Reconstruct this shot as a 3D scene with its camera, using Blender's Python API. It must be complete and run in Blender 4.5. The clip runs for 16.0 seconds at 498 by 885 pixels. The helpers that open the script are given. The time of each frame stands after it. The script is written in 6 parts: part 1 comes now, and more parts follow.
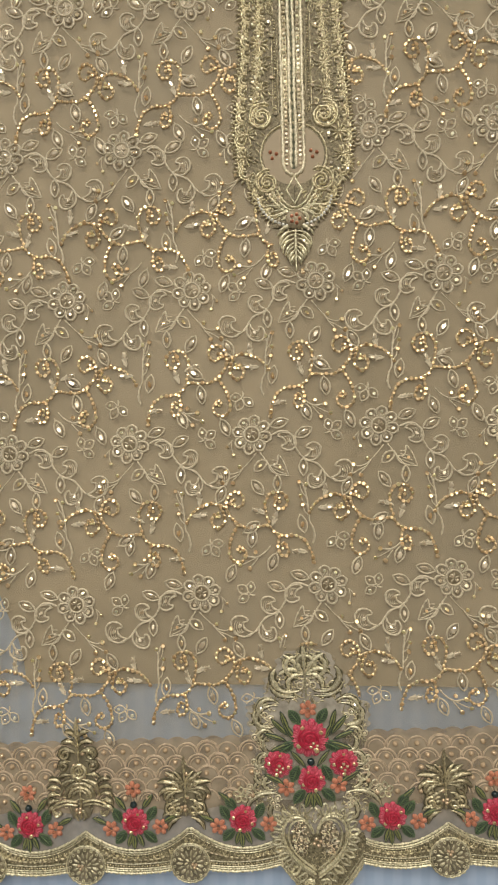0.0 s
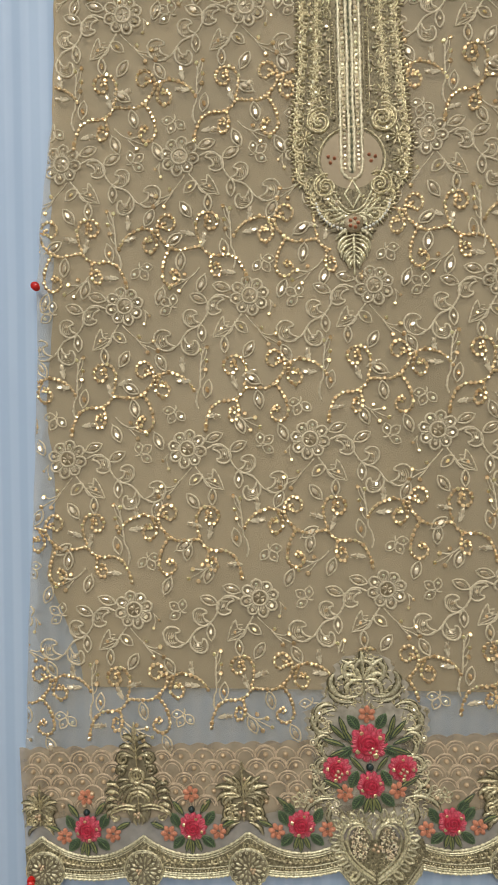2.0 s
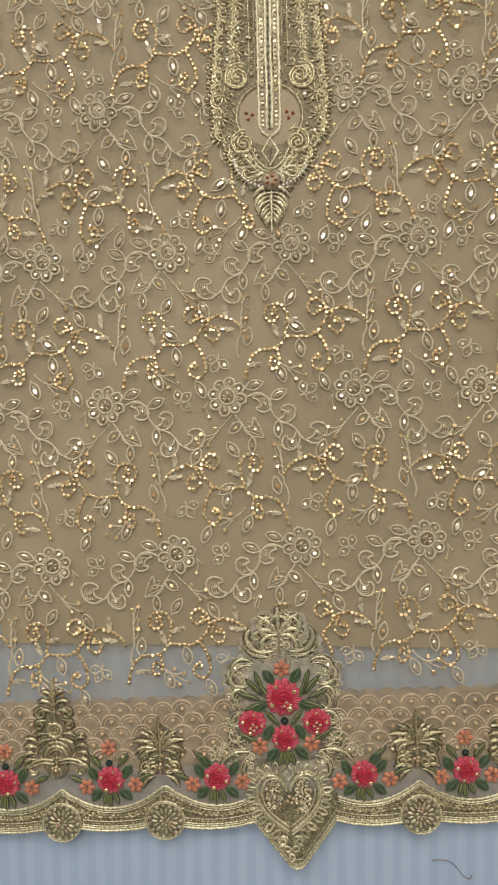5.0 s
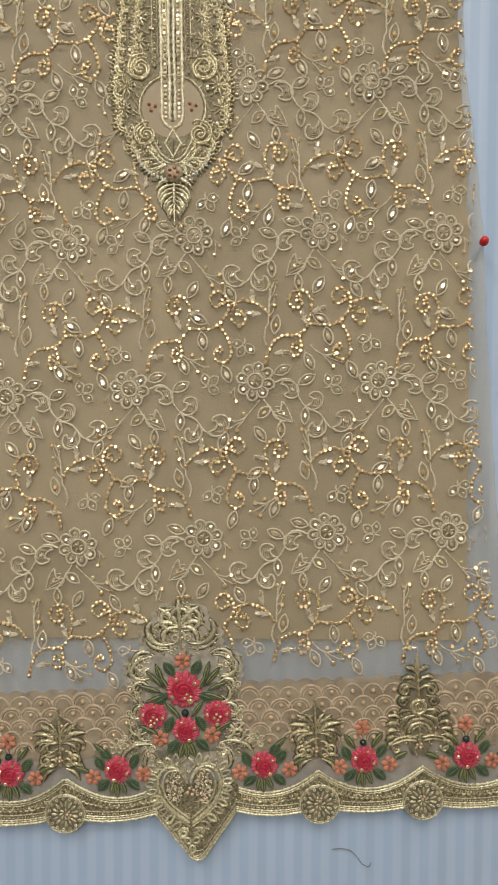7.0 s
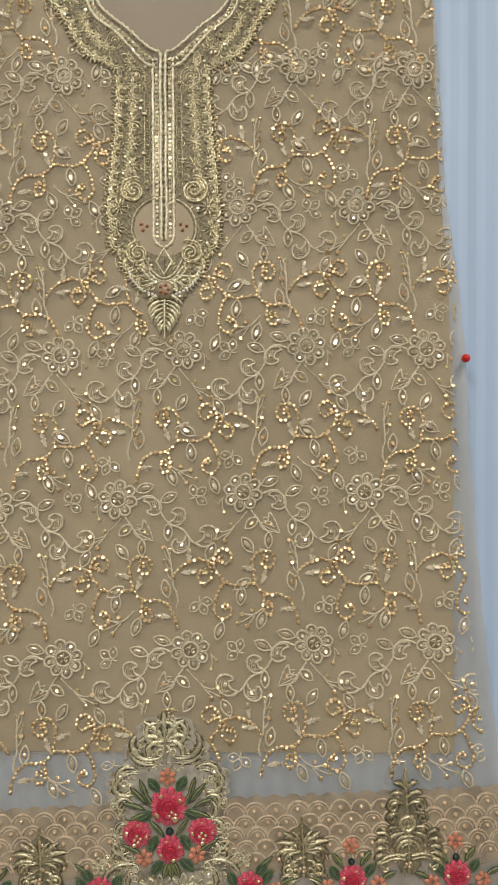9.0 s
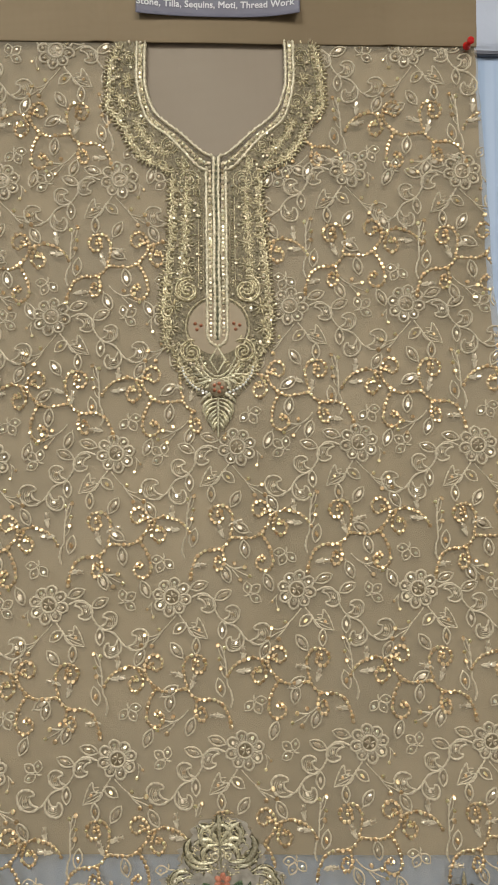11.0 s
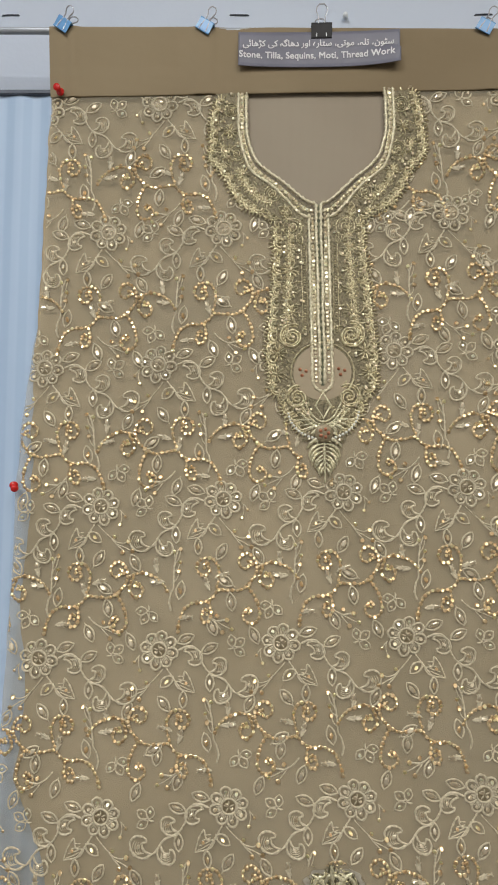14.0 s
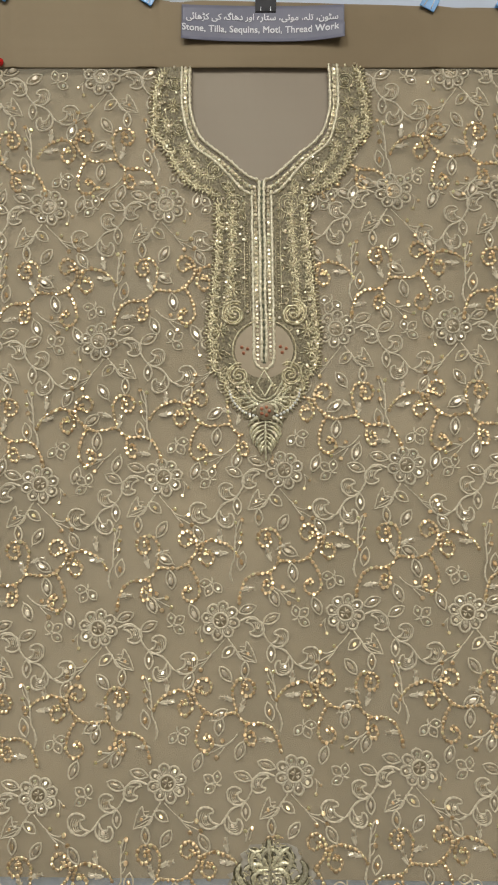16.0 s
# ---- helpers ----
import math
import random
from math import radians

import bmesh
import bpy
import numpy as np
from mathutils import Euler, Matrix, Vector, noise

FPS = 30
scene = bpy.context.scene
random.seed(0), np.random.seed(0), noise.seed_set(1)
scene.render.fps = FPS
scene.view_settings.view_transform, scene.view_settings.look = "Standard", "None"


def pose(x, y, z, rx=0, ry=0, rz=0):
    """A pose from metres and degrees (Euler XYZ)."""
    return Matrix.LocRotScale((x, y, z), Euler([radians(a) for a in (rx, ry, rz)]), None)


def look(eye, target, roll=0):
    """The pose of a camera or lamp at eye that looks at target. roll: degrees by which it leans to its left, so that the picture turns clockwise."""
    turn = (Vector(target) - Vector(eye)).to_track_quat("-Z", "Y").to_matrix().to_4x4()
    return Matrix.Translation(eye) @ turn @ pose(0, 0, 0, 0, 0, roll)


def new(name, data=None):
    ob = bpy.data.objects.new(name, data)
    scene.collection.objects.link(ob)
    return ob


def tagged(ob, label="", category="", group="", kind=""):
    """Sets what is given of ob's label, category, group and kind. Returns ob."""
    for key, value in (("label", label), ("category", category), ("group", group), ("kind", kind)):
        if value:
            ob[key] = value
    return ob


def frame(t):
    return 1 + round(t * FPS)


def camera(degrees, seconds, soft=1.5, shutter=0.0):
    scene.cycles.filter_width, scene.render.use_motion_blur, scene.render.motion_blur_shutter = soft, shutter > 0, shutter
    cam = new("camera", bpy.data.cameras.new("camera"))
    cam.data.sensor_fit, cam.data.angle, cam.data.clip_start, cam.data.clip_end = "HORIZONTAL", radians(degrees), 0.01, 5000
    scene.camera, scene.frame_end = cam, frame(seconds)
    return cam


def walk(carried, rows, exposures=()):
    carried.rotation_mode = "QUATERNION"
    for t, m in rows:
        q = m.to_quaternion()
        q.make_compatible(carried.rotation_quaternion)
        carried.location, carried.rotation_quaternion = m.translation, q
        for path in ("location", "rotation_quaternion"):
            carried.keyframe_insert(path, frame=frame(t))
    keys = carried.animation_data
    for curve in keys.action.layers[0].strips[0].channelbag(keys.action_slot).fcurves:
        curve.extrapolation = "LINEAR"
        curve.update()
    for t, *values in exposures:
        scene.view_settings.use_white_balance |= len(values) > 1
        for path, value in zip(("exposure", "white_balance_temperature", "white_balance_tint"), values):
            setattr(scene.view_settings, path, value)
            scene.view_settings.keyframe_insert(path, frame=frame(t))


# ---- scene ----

# ---------------------------------------------------------------- camera
PATH = [
    (0, (-0.0488, -0.6076, 1.1416), (-0.1257, 1.3907, 1.1081), -0.45),
    (0.5, (-0.0899, -0.6093, 1.1434), (-0.1957, 1.3877, 1.1145), -0.63),
    (1, (-0.1146, -0.6102, 1.1454), (-0.2386, 1.3858, 1.1170), -0.76),
    (1.5, (-0.1180, -0.6106, 1.1463), (-0.2395, 1.3855, 1.1183), -0.71),
    (2, (-0.1085, -0.6099, 1.1465), (-0.2059, 1.3875, 1.1163), -0.58),
    (2.5, (-0.0806, -0.6088, 1.1454), (-0.1585, 1.3895, 1.1136), -0.47),
    (3, (-0.0760, -0.6074, 1.1425), (-0.1548, 1.3905, 1.0951), -0.48),
    (3.2, (-0.0770, -0.6081, 1.1425), (-0.1540, 1.3897, 1.0884), -0.51),
    (5.3, (-0.0055, -0.6102, 1.1018), (-0.0697, 1.3880, 1.0439), -0.07),
    (5.5, (0.0075, -0.6096, 1.1012), (-0.0348, 1.3890, 1.0422), 0.02),
    (6, (0.0438, -0.6096, 1.1006), (0.0206, 1.3893, 1.0377), 0.16),
    (6.5, (0.0585, -0.6095, 1.0990), (0.0473, 1.3895, 1.0370), 0.28),
    (7, (0.0688, -0.6098, 1.0994), (0.0656, 1.3892, 1.0357), 0.30),
    (7.5, (0.0755, -0.6104, 1.1001), (0.0729, 1.3887, 1.0383), 0.32),
    (8, (0.0769, -0.6107, 1.1309), (0.0797, 1.3890, 1.0989), 0.46),
    (8.2, (0.0766, -0.6114, 1.1428), (0.0846, 1.3885, 1.1261), 0.54),
    (10.3, (0.0413, -0.6194, 1.2672), (0.0735, 1.3790, 1.3414), 0.42),
    (10.5, (0.0294, -0.6199, 1.2715), (0.0531, 1.3785, 1.3467), 0.36),
    (11, (0.0139, -0.6212, 1.2892), (0.0285, 1.3766, 1.3830), 0.40),
    (11.5, (-0.0056, -0.6222, 1.3001), (-0.0168, 1.3750, 1.4052), 0.24),
    (12, (-0.0235, -0.6239, 1.3141), (-0.0427, 1.3725, 1.4329), 0.22),
    (12.5, (-0.0285, -0.6260, 1.3248), (-0.0491, 1.3701, 1.4492), 0.19),
    (13, (-0.0561, -0.6260, 1.3267), (-0.1086, 1.3692, 1.4542), 0.02),
    (13.5, (-0.0842, -0.6269, 1.3300), (-0.1562, 1.3678, 1.4557), -0.11),
    (14, (-0.0880, -0.6274, 1.3318), (-0.1455, 1.3678, 1.4565), 0.15),
    (14.5, (-0.0524, -0.6268, 1.3329), (-0.0729, 1.3693, 1.4573), 0.33),
    (15, (-0.0407, -0.6268, 1.3323), (-0.0544, 1.3694, 1.4548), 0.37),
    (15.5, (-0.0363, -0.6251, 1.3254), (-0.0461, 1.3720, 1.4337), 0.30),
    (16, (-0.0334, -0.6232, 1.3136), (-0.0445, 1.3742, 1.4152), 0.24),
]
cam = camera(50.0, 16.0, soft=1.9)
walk(cam, [(t, look(eye, target, roll)) for t, eye, target, roll in PATH],
     [(0.0, 0.0, 7000, 12), (1.5, 0.0, 6750, 10), (3.2, 0.0, 6950, 11), (5.5, 0.0, 6950, 12), (8.0, 0.0, 6800, 12), (10.5, -0.03, 6700, 12), (12.5, -0.05, 6520, 10), (16.0, -0.06, 6500, 10)])

# ---------------------------------------------------------------- light
world = bpy.data.worlds.new("room_world")
scene.world = world
world.use_nodes = True
world.node_tree.nodes["Background"].inputs[0].default_value = (0.75, 0.85, 1.0, 1)
world.node_tree.nodes["Background"].inputs[1].default_value = 0.03


def area(name, m, w, h, watts, colour):
    data = bpy.data.lights.new(name, "AREA")
    data.shape, data.size, data.size_y, data.energy, data.color = "RECTANGLE", w, h, watts, colour
    ob = new(name, data)
    ob.matrix_world = m
    return ob


# fluorescent ceiling panels of the shop
LAMPS = ((-0.75, -1.7, 0.25, 1.2, 24, (0.93, 0.97, 1.0)), (0.65, -1.7, 0.25, 1.2, 17, (1.0, 0.95, 0.86)), (-0.1, -2.9, 1.4, 0.30, 44, (1.0, 0.97, 0.91)))
for lx, ly, lw, lh, watts, tone in LAMPS:
    area("ceiling_lamp_light", look((lx, ly, 2.74), (lx, ly, 0)), lw, lh, watts, tone)


# ---------------------------------------------------------------- materials
def material(name):
    m = bpy.data.materials.new(name)
    m.use_nodes = True
    return m, m.node_tree.nodes, m.node_tree.links, m.node_tree.nodes["Principled BSDF"]


def surface(name, a, b, rough=0.6, metal=0.0, scale=60.0, bump=0.15, bump_scale=900.0, sheen=0.0, dist=0.0004, spread=0.0,
            stretch=(1, 1, 1), spec=0.5, island=False):
    """A surface of two shades at a coarse scale, with fine grain."""
    m, n, l, p = material(name)
    co = n.new("ShaderNodeTexCoord")
    mp = n.new("ShaderNodeMapping")
    mp.inputs["Scale"].default_value = stretch
    l.new(co.outputs["Object"], mp.inputs[0])
    t = n.new("ShaderNodeTexNoise")
    t.inputs["Scale"].default_value, t.inputs["Detail"].default_value = scale, 4
    l.new(mp.outputs[0], t.inputs["Vector"])
    ramp = n.new("ShaderNodeValToRGB")
    ramp.color_ramp.elements[0].position, ramp.color_ramp.elements[1].position = 0.3, 0.7
    ramp.color_ramp.elements[0].color, ramp.color_ramp.elements[1].color = (*a, 1), (*b, 1)
    l.new(t.outputs[0], ramp.inputs[0])
    colour = ramp.outputs[0]
    if spread or island:
        info = n.new("ShaderNodeNewGeometry") if island else n.new("ShaderNodeObjectInfo")
        hsv = n.new("ShaderNodeHueSaturation")
        mr = n.new("ShaderNodeMapRange")
        mr.inputs[3].default_value, mr.inputs[4].default_value = 1 - spread, 1 + spread
        l.new(info.outputs["Random Per Island" if island else "Random"], mr.inputs[0])
        l.new(mr.outputs[0], hsv.inputs["Value"])
        l.new(colour, hsv.inputs["Color"])
        colour = hsv.outputs[0]
    l.new(colour, p.inputs["Base Color"])
    p.inputs["Roughness"].default_value, p.inputs["Metallic"].default_value = rough, metal
    p.inputs["Specular IOR Level"].default_value = spec
    if sheen:
        p.inputs["Sheen Weight"].default_value = sheen
    if bump:
        g = n.new("ShaderNodeTexNoise")
        g.inputs["Scale"].default_value, g.inputs["Detail"].default_value = bump_scale, 3
        l.new(mp.outputs[0], g.inputs["Vector"])
        bp = n.new("ShaderNodeBump")
        bp.inputs["Strength"].default_value, bp.inputs["Distance"].default_value = bump, dist
        l.new(g.outputs[0], bp.inputs["Height"])
        l.new(bp.outputs[0], p.inputs["Normal"])
    return m


def cloth(name, a, b, alpha=1.0, rough=0.75, weave=1400.0, mottled=5.0, sheen=0.2):
    """Woven cloth: cross weave as fine relief, soft uneven tone."""
    m, n, l, p = material(name)
    co = n.new("ShaderNodeTexCoord")
    t = n.new("ShaderNodeTexNoise")
    t.inputs["Scale"].default_value, t.inputs["Detail"].default_value = mottled, 5
    l.new(co.outputs["Object"], t.inputs["Vector"])
    ramp = n.new("ShaderNodeValToRGB")
    ramp.color_ramp.elements[0].position, ramp.color_ramp.elements[1].position = 0.35, 0.65
    ramp.color_ramp.elements[0].color, ramp.color_ramp.elements[1].color = (*a, 1), (*b, 1)
    l.new(t.outputs[0], ramp.inputs[0])
    l.new(ramp.outputs[0], p.inputs["Base Color"])
    p.inputs["Roughness"].default_value = rough
    p.inputs["Sheen Weight"].default_value = sheen
    p.inputs["Specular IOR Level"].default_value = 0.25
    waves = []
    for axis in ("X", "Z"):
        wv = n.new("ShaderNodeTexWave")
        wv.bands_direction = axis
        wv.inputs["Scale"].default_value = weave / 6.0
        wv.inputs["Distortion"].default_value = 1.0
        l.new(co.outputs["Object"], wv.inputs["Vector"])
        waves.append(wv)
    add = n.new("ShaderNodeMath")
    add.operation = "ADD"
    l.new(waves[0].outputs["Fac"], add.inputs[0])
    l.new(waves[1].outputs["Fac"], add.inputs[1])
    bp = n.new("ShaderNodeBump")
    bp.inputs["Strength"].default_value, bp.inputs["Distance"].default_value = 0.12, 0.0003
    l.new(add.outputs[0], bp.inputs["Height"])
    l.new(bp.outputs[0], p.inputs["Normal"])
    p.inputs["Alpha"].default_value = alpha
    return m


def striped(name):
    """White satin sheet with woven lengthwise stripes in pale blue."""
    m, n, l, p = material(name)
    co = n.new("ShaderNodeTexCoord")
    wv = n.new("ShaderNodeTexWave")
    wv.wave_type, wv.bands_direction = "BANDS", "X"
    wv.inputs["Scale"].default_value = 14.6
    wv.inputs["Distortion"].default_value = 0.25
    wv.inputs["Detail"].default_value = 1.0
    wv.inputs["Detail Scale"].default_value = 0.4
    l.new(co.outputs["Object"], wv.inputs["Vector"])
    ramp = n.new("ShaderNodeValToRGB")
    e = ramp.color_ramp.elements
    e[0].position, e[0].color = 0.30, (0.40, 0.53, 0.71, 1)
    e[1].position, e[1].color = 0.70, (0.465, 0.59, 0.76, 1)
    l.new(wv.outputs["Fac"], ramp.inputs[0])
    t = n.new("ShaderNodeTexNoise")
    t.inputs["Scale"].default_value, t.inputs["Detail"].default_value = 3.0, 4
    l.new(co.outputs["Object"], t.inputs["Vector"])
    mix = n.new("ShaderNodeMix")
    mix.data_type = "RGBA"
    mix.inputs[7].default_value = (0.38, 0.51, 0.70, 1)
    mr = n.new("ShaderNodeMapRange")
    mr.inputs[1].default_value, mr.inputs[2].default_value = 0.3, 0.75
    mr.inputs[3].default_value, mr.inputs[4].default_value = 0.0, 0.6
    l.new(t.outputs[0], mr.inputs[0])
    l.new(mr.outputs[0], mix.inputs[0])
    l.new(ramp.outputs[0], mix.inputs[6])
    l.new(mix.outputs[2], p.inputs["Base Color"])
    p.inputs["Roughness"].default_value = 0.5
    p.inputs["Specular IOR Level"].default_value = 0.3
    return m


M_NET = cloth("beige_net", (0.42, 0.375, 0.27), (0.56, 0.495, 0.36), alpha=0.40, mottled=6.0)
M_LINING = cloth("beige_lining", (0.36, 0.289, 0.178), (0.49, 0.388, 0.235), mottled=4.5)
M_YOKE = cloth("beige_crepe", (0.235, 0.179, 0.104), (0.29, 0.226, 0.137), mottled=4.0)
M_BACK = cloth("grey_beige_back", (0.32, 0.27, 0.205), (0.35, 0.30, 0.23), mottled=4.0)
M_LACE = cloth("lace_net", (0.36, 0.325, 0.265), (0.50, 0.45, 0.37), alpha=0.60, mottled=60.0)
M_HEMNET = surface("gold_hem_ground", (0.075, 0.066, 0.036), (0.35, 0.315, 0.195), 0.5, 0.2, 420, 1.0, 900, dist=0.0008)
M_THREAD = surface("cream_thread", (0.44, 0.38, 0.26), (0.77, 0.685, 0.505), 0.5, 0.0, 480, 0.9, 1500, 0.3, spread=0.08)
M_PEACHTHREAD = surface("peach_thread", (0.36, 0.275, 0.18), (0.62, 0.49, 0.34), 0.5, 0.0, 260, 0.7, 1500, 0.3)
M_GOLDTHREAD = surface("gold_cord", (0.40, 0.295, 0.155), (0.70, 0.555, 0.34), 0.42, 0.2, 520, 1.0, 1300)
M_ZARI = surface("zari_gold", (0.25, 0.21, 0.115), (0.80, 0.73, 0.50), 0.33, 0.72, 460, 0.9, 1300, spread=0.36, island=True)
M_ZARILIGHT = surface("pale_zari_cord", (0.52, 0.46, 0.30), (0.88, 0.82, 0.62), 0.38, 0.45, 520, 1.0, 1200)
M_PEACHNET = cloth("peach_net", (0.35, 0.268, 0.165), (0.60, 0.49, 0.33), alpha=0.50, mottled=45.0)
M_ZARIFILL = surface("dull_zari_ground", (0.085, 0.072, 0.04), (0.31, 0.265, 0.16), 0.5, 0.3, 420, 1.0, 900, dist=0.0008)
M_GROOVE = surface("dark_green_groove", (0.07, 0.08, 0.045), (0.14, 0.14, 0.08), 0.7, 0.0, 200, 0.3, 900)
M_SEQUIN = surface("gold_sequin", (0.88, 0.60, 0.32), (0.99, 0.83, 0.54), 0.33, 0.94, 240, 0.0, spread=0.28, island=True)
M_STONE = surface("champagne_stone", (0.82, 0.69, 0.49), (0.98, 0.89, 0.71), 0.32, 0.92, 200, 0.0, spread=0.28, island=True)
M_DARKSTONE = surface("bronze_stone", (0.17, 0.14, 0.085), (0.32, 0.26, 0.16), 0.4, 0.3, 500, 0.5, 900)
M_PEARL = surface("gold_pearl", (0.52, 0.38, 0.23), (0.70, 0.54, 0.36), 0.25, 0.35, 200, 0.0)
M_WHITEPEARL = surface("white_pearl", (0.78, 0.78, 0.72), (0.86, 0.86, 0.80), 0.22, 0.1, 200, 0.0)
M_REDBEAD = surface("copper_bead", (0.36, 0.13, 0.07), (0.48, 0.20, 0.11), 0.3, 0.3, 200, 0.0)
M_ROSE = surface("pink_rose_thread", (0.36, 0.010, 0.035), (0.70, 0.09, 0.15), 0.55, 0.0, 520, 1.0, 1200, 0.2)
M_ROSECORE = surface("red_rose_thread", (0.30, 0.004, 0.02), (0.56, 0.016, 0.06), 0.5, 0.0, 420, 1.0, 1200, 0.2)
M_ROSEPALE = surface("pale_pink_thread", (0.50, 0.05, 0.10), (0.76, 0.22, 0.26), 0.5, 0.0, 500, 0.6, 1300, 0.2)
M_OLIVEZARI = surface("olive_zari", (0.35, 0.32, 0.185), (0.90, 0.85, 0.63), 0.36, 0.55, 460, 0.8, 1000, spread=0.28, island=True)
# shade in the gaps beside raised gold plumes, put into a dark olive colour
M_GAPSHADE = surface("plume_gap_shade", (0.05, 0.045, 0.022), (0.13, 0.115, 0.06), 0.6, 0.1, 300, 0.5, 1000)
M_ORANGE = surface("coral_thread", (0.44, 0.135, 0.07), (0.68, 0.30, 0.18), 0.55, 0.0, 420, 0.9, 1200, 0.2, spread=0.06)
M_DARKLEAF = surface("dark_green_thread", (0.012, 0.028, 0.018), (0.038, 0.070, 0.04), 0.5, 0.0, 400, 0.8, 1100, 0.2)
M_LIGHTLEAF = surface("olive_thread", (0.12, 0.14, 0.04), (0.29, 0.30, 0.11), 0.5, 0.0, 400, 0.8, 1100, 0.2)
M_BLACKBEAD = surface("black_bead", (0.01, 0.02, 0.02), (0.03, 0.05, 0.05), 0.12, 0.0, 200, 0.0)
M_SHEET = striped("striped_satin")
M_WALL = surface("painted_wall", (0.55, 0.61, 0.72), (0.60, 0.67, 0.78), 0.7, 0.0, 3, 0.15, 160, dist=0.002)
M_ROOM = surface("room_paint", (0.34, 0.32, 0.30), (0.42, 0.40, 0.37), 0.8, 0.0, 2, 0.2, 120, dist=0.002)
M_FLOOR = surface("floor_vinyl", (0.10, 0.085, 0.07), (0.16, 0.14, 0.115), 0.5, 0.0, 6, 0.1, 200)
M_STEEL = surface("wire_steel", (0.32, 0.32, 0.34), (0.48, 0.48, 0.50), 0.3, 1.0, 40, 0.05, 300)
M_ROD = surface("grey_rod", (0.40, 0.43, 0.48), (0.55, 0.58, 0.63), 0.35, 0.3, 30, 0.05, 300)
M_DARKLINE = surface("dark_rail", (0.05, 0.06, 0.08), (0.10, 0.11, 0.14), 0.5, 0.2, 30, 0.1, 300)
M_BLUE = surface("blue_enamel", (0.085, 0.28, 0.58), (0.15, 0.37, 0.68), 0.3, 0.0, 60, 0.05, 300)
M_BLACK = surface("black_enamel", (0.010, 0.010, 0.012), (0.022, 0.022, 0.025), 0.45, 0.0, 60, 0.05, 300, spec=0.3)
M_RED = surface("red_plastic", (0.55, 0.012, 0.012), (0.68, 0.03, 0.025), 0.2, 0.0, 60, 0.0)
M_CLEAR = surface("clear_plastic", (0.70, 0.75, 0.80), (0.82, 0.86, 0.90), 0.12, 0.0, 60, 0.0)
M_LABEL = surface("grey_label", (0.165, 0.165, 0.21), (0.20, 0.20, 0.25), 0.38, 0.0, 30, 0.06, 300)
M_PRINT = surface("white_print", (0.70, 0.70, 0.72), (0.78, 0.78, 0.80), 0.5, 0.0, 60, 0.0)
M_LINT = surface("brown_thread", (0.16, 0.12, 0.11), (0.26, 0.2, 0.18), 0.7, 0.0, 200, 0.2)
M_LAMP, ln, ll, lp = material("lamp_diffuser")
lp.inputs["Emission Color"].default_value, lp.inputs["Emission Strength"].default_value = (1.0, 0.98, 0.94, 1), 6.0


# ---------------------------------------------------------------- mesh tools
rng = random.Random(7)
stitch = random.Random(11)


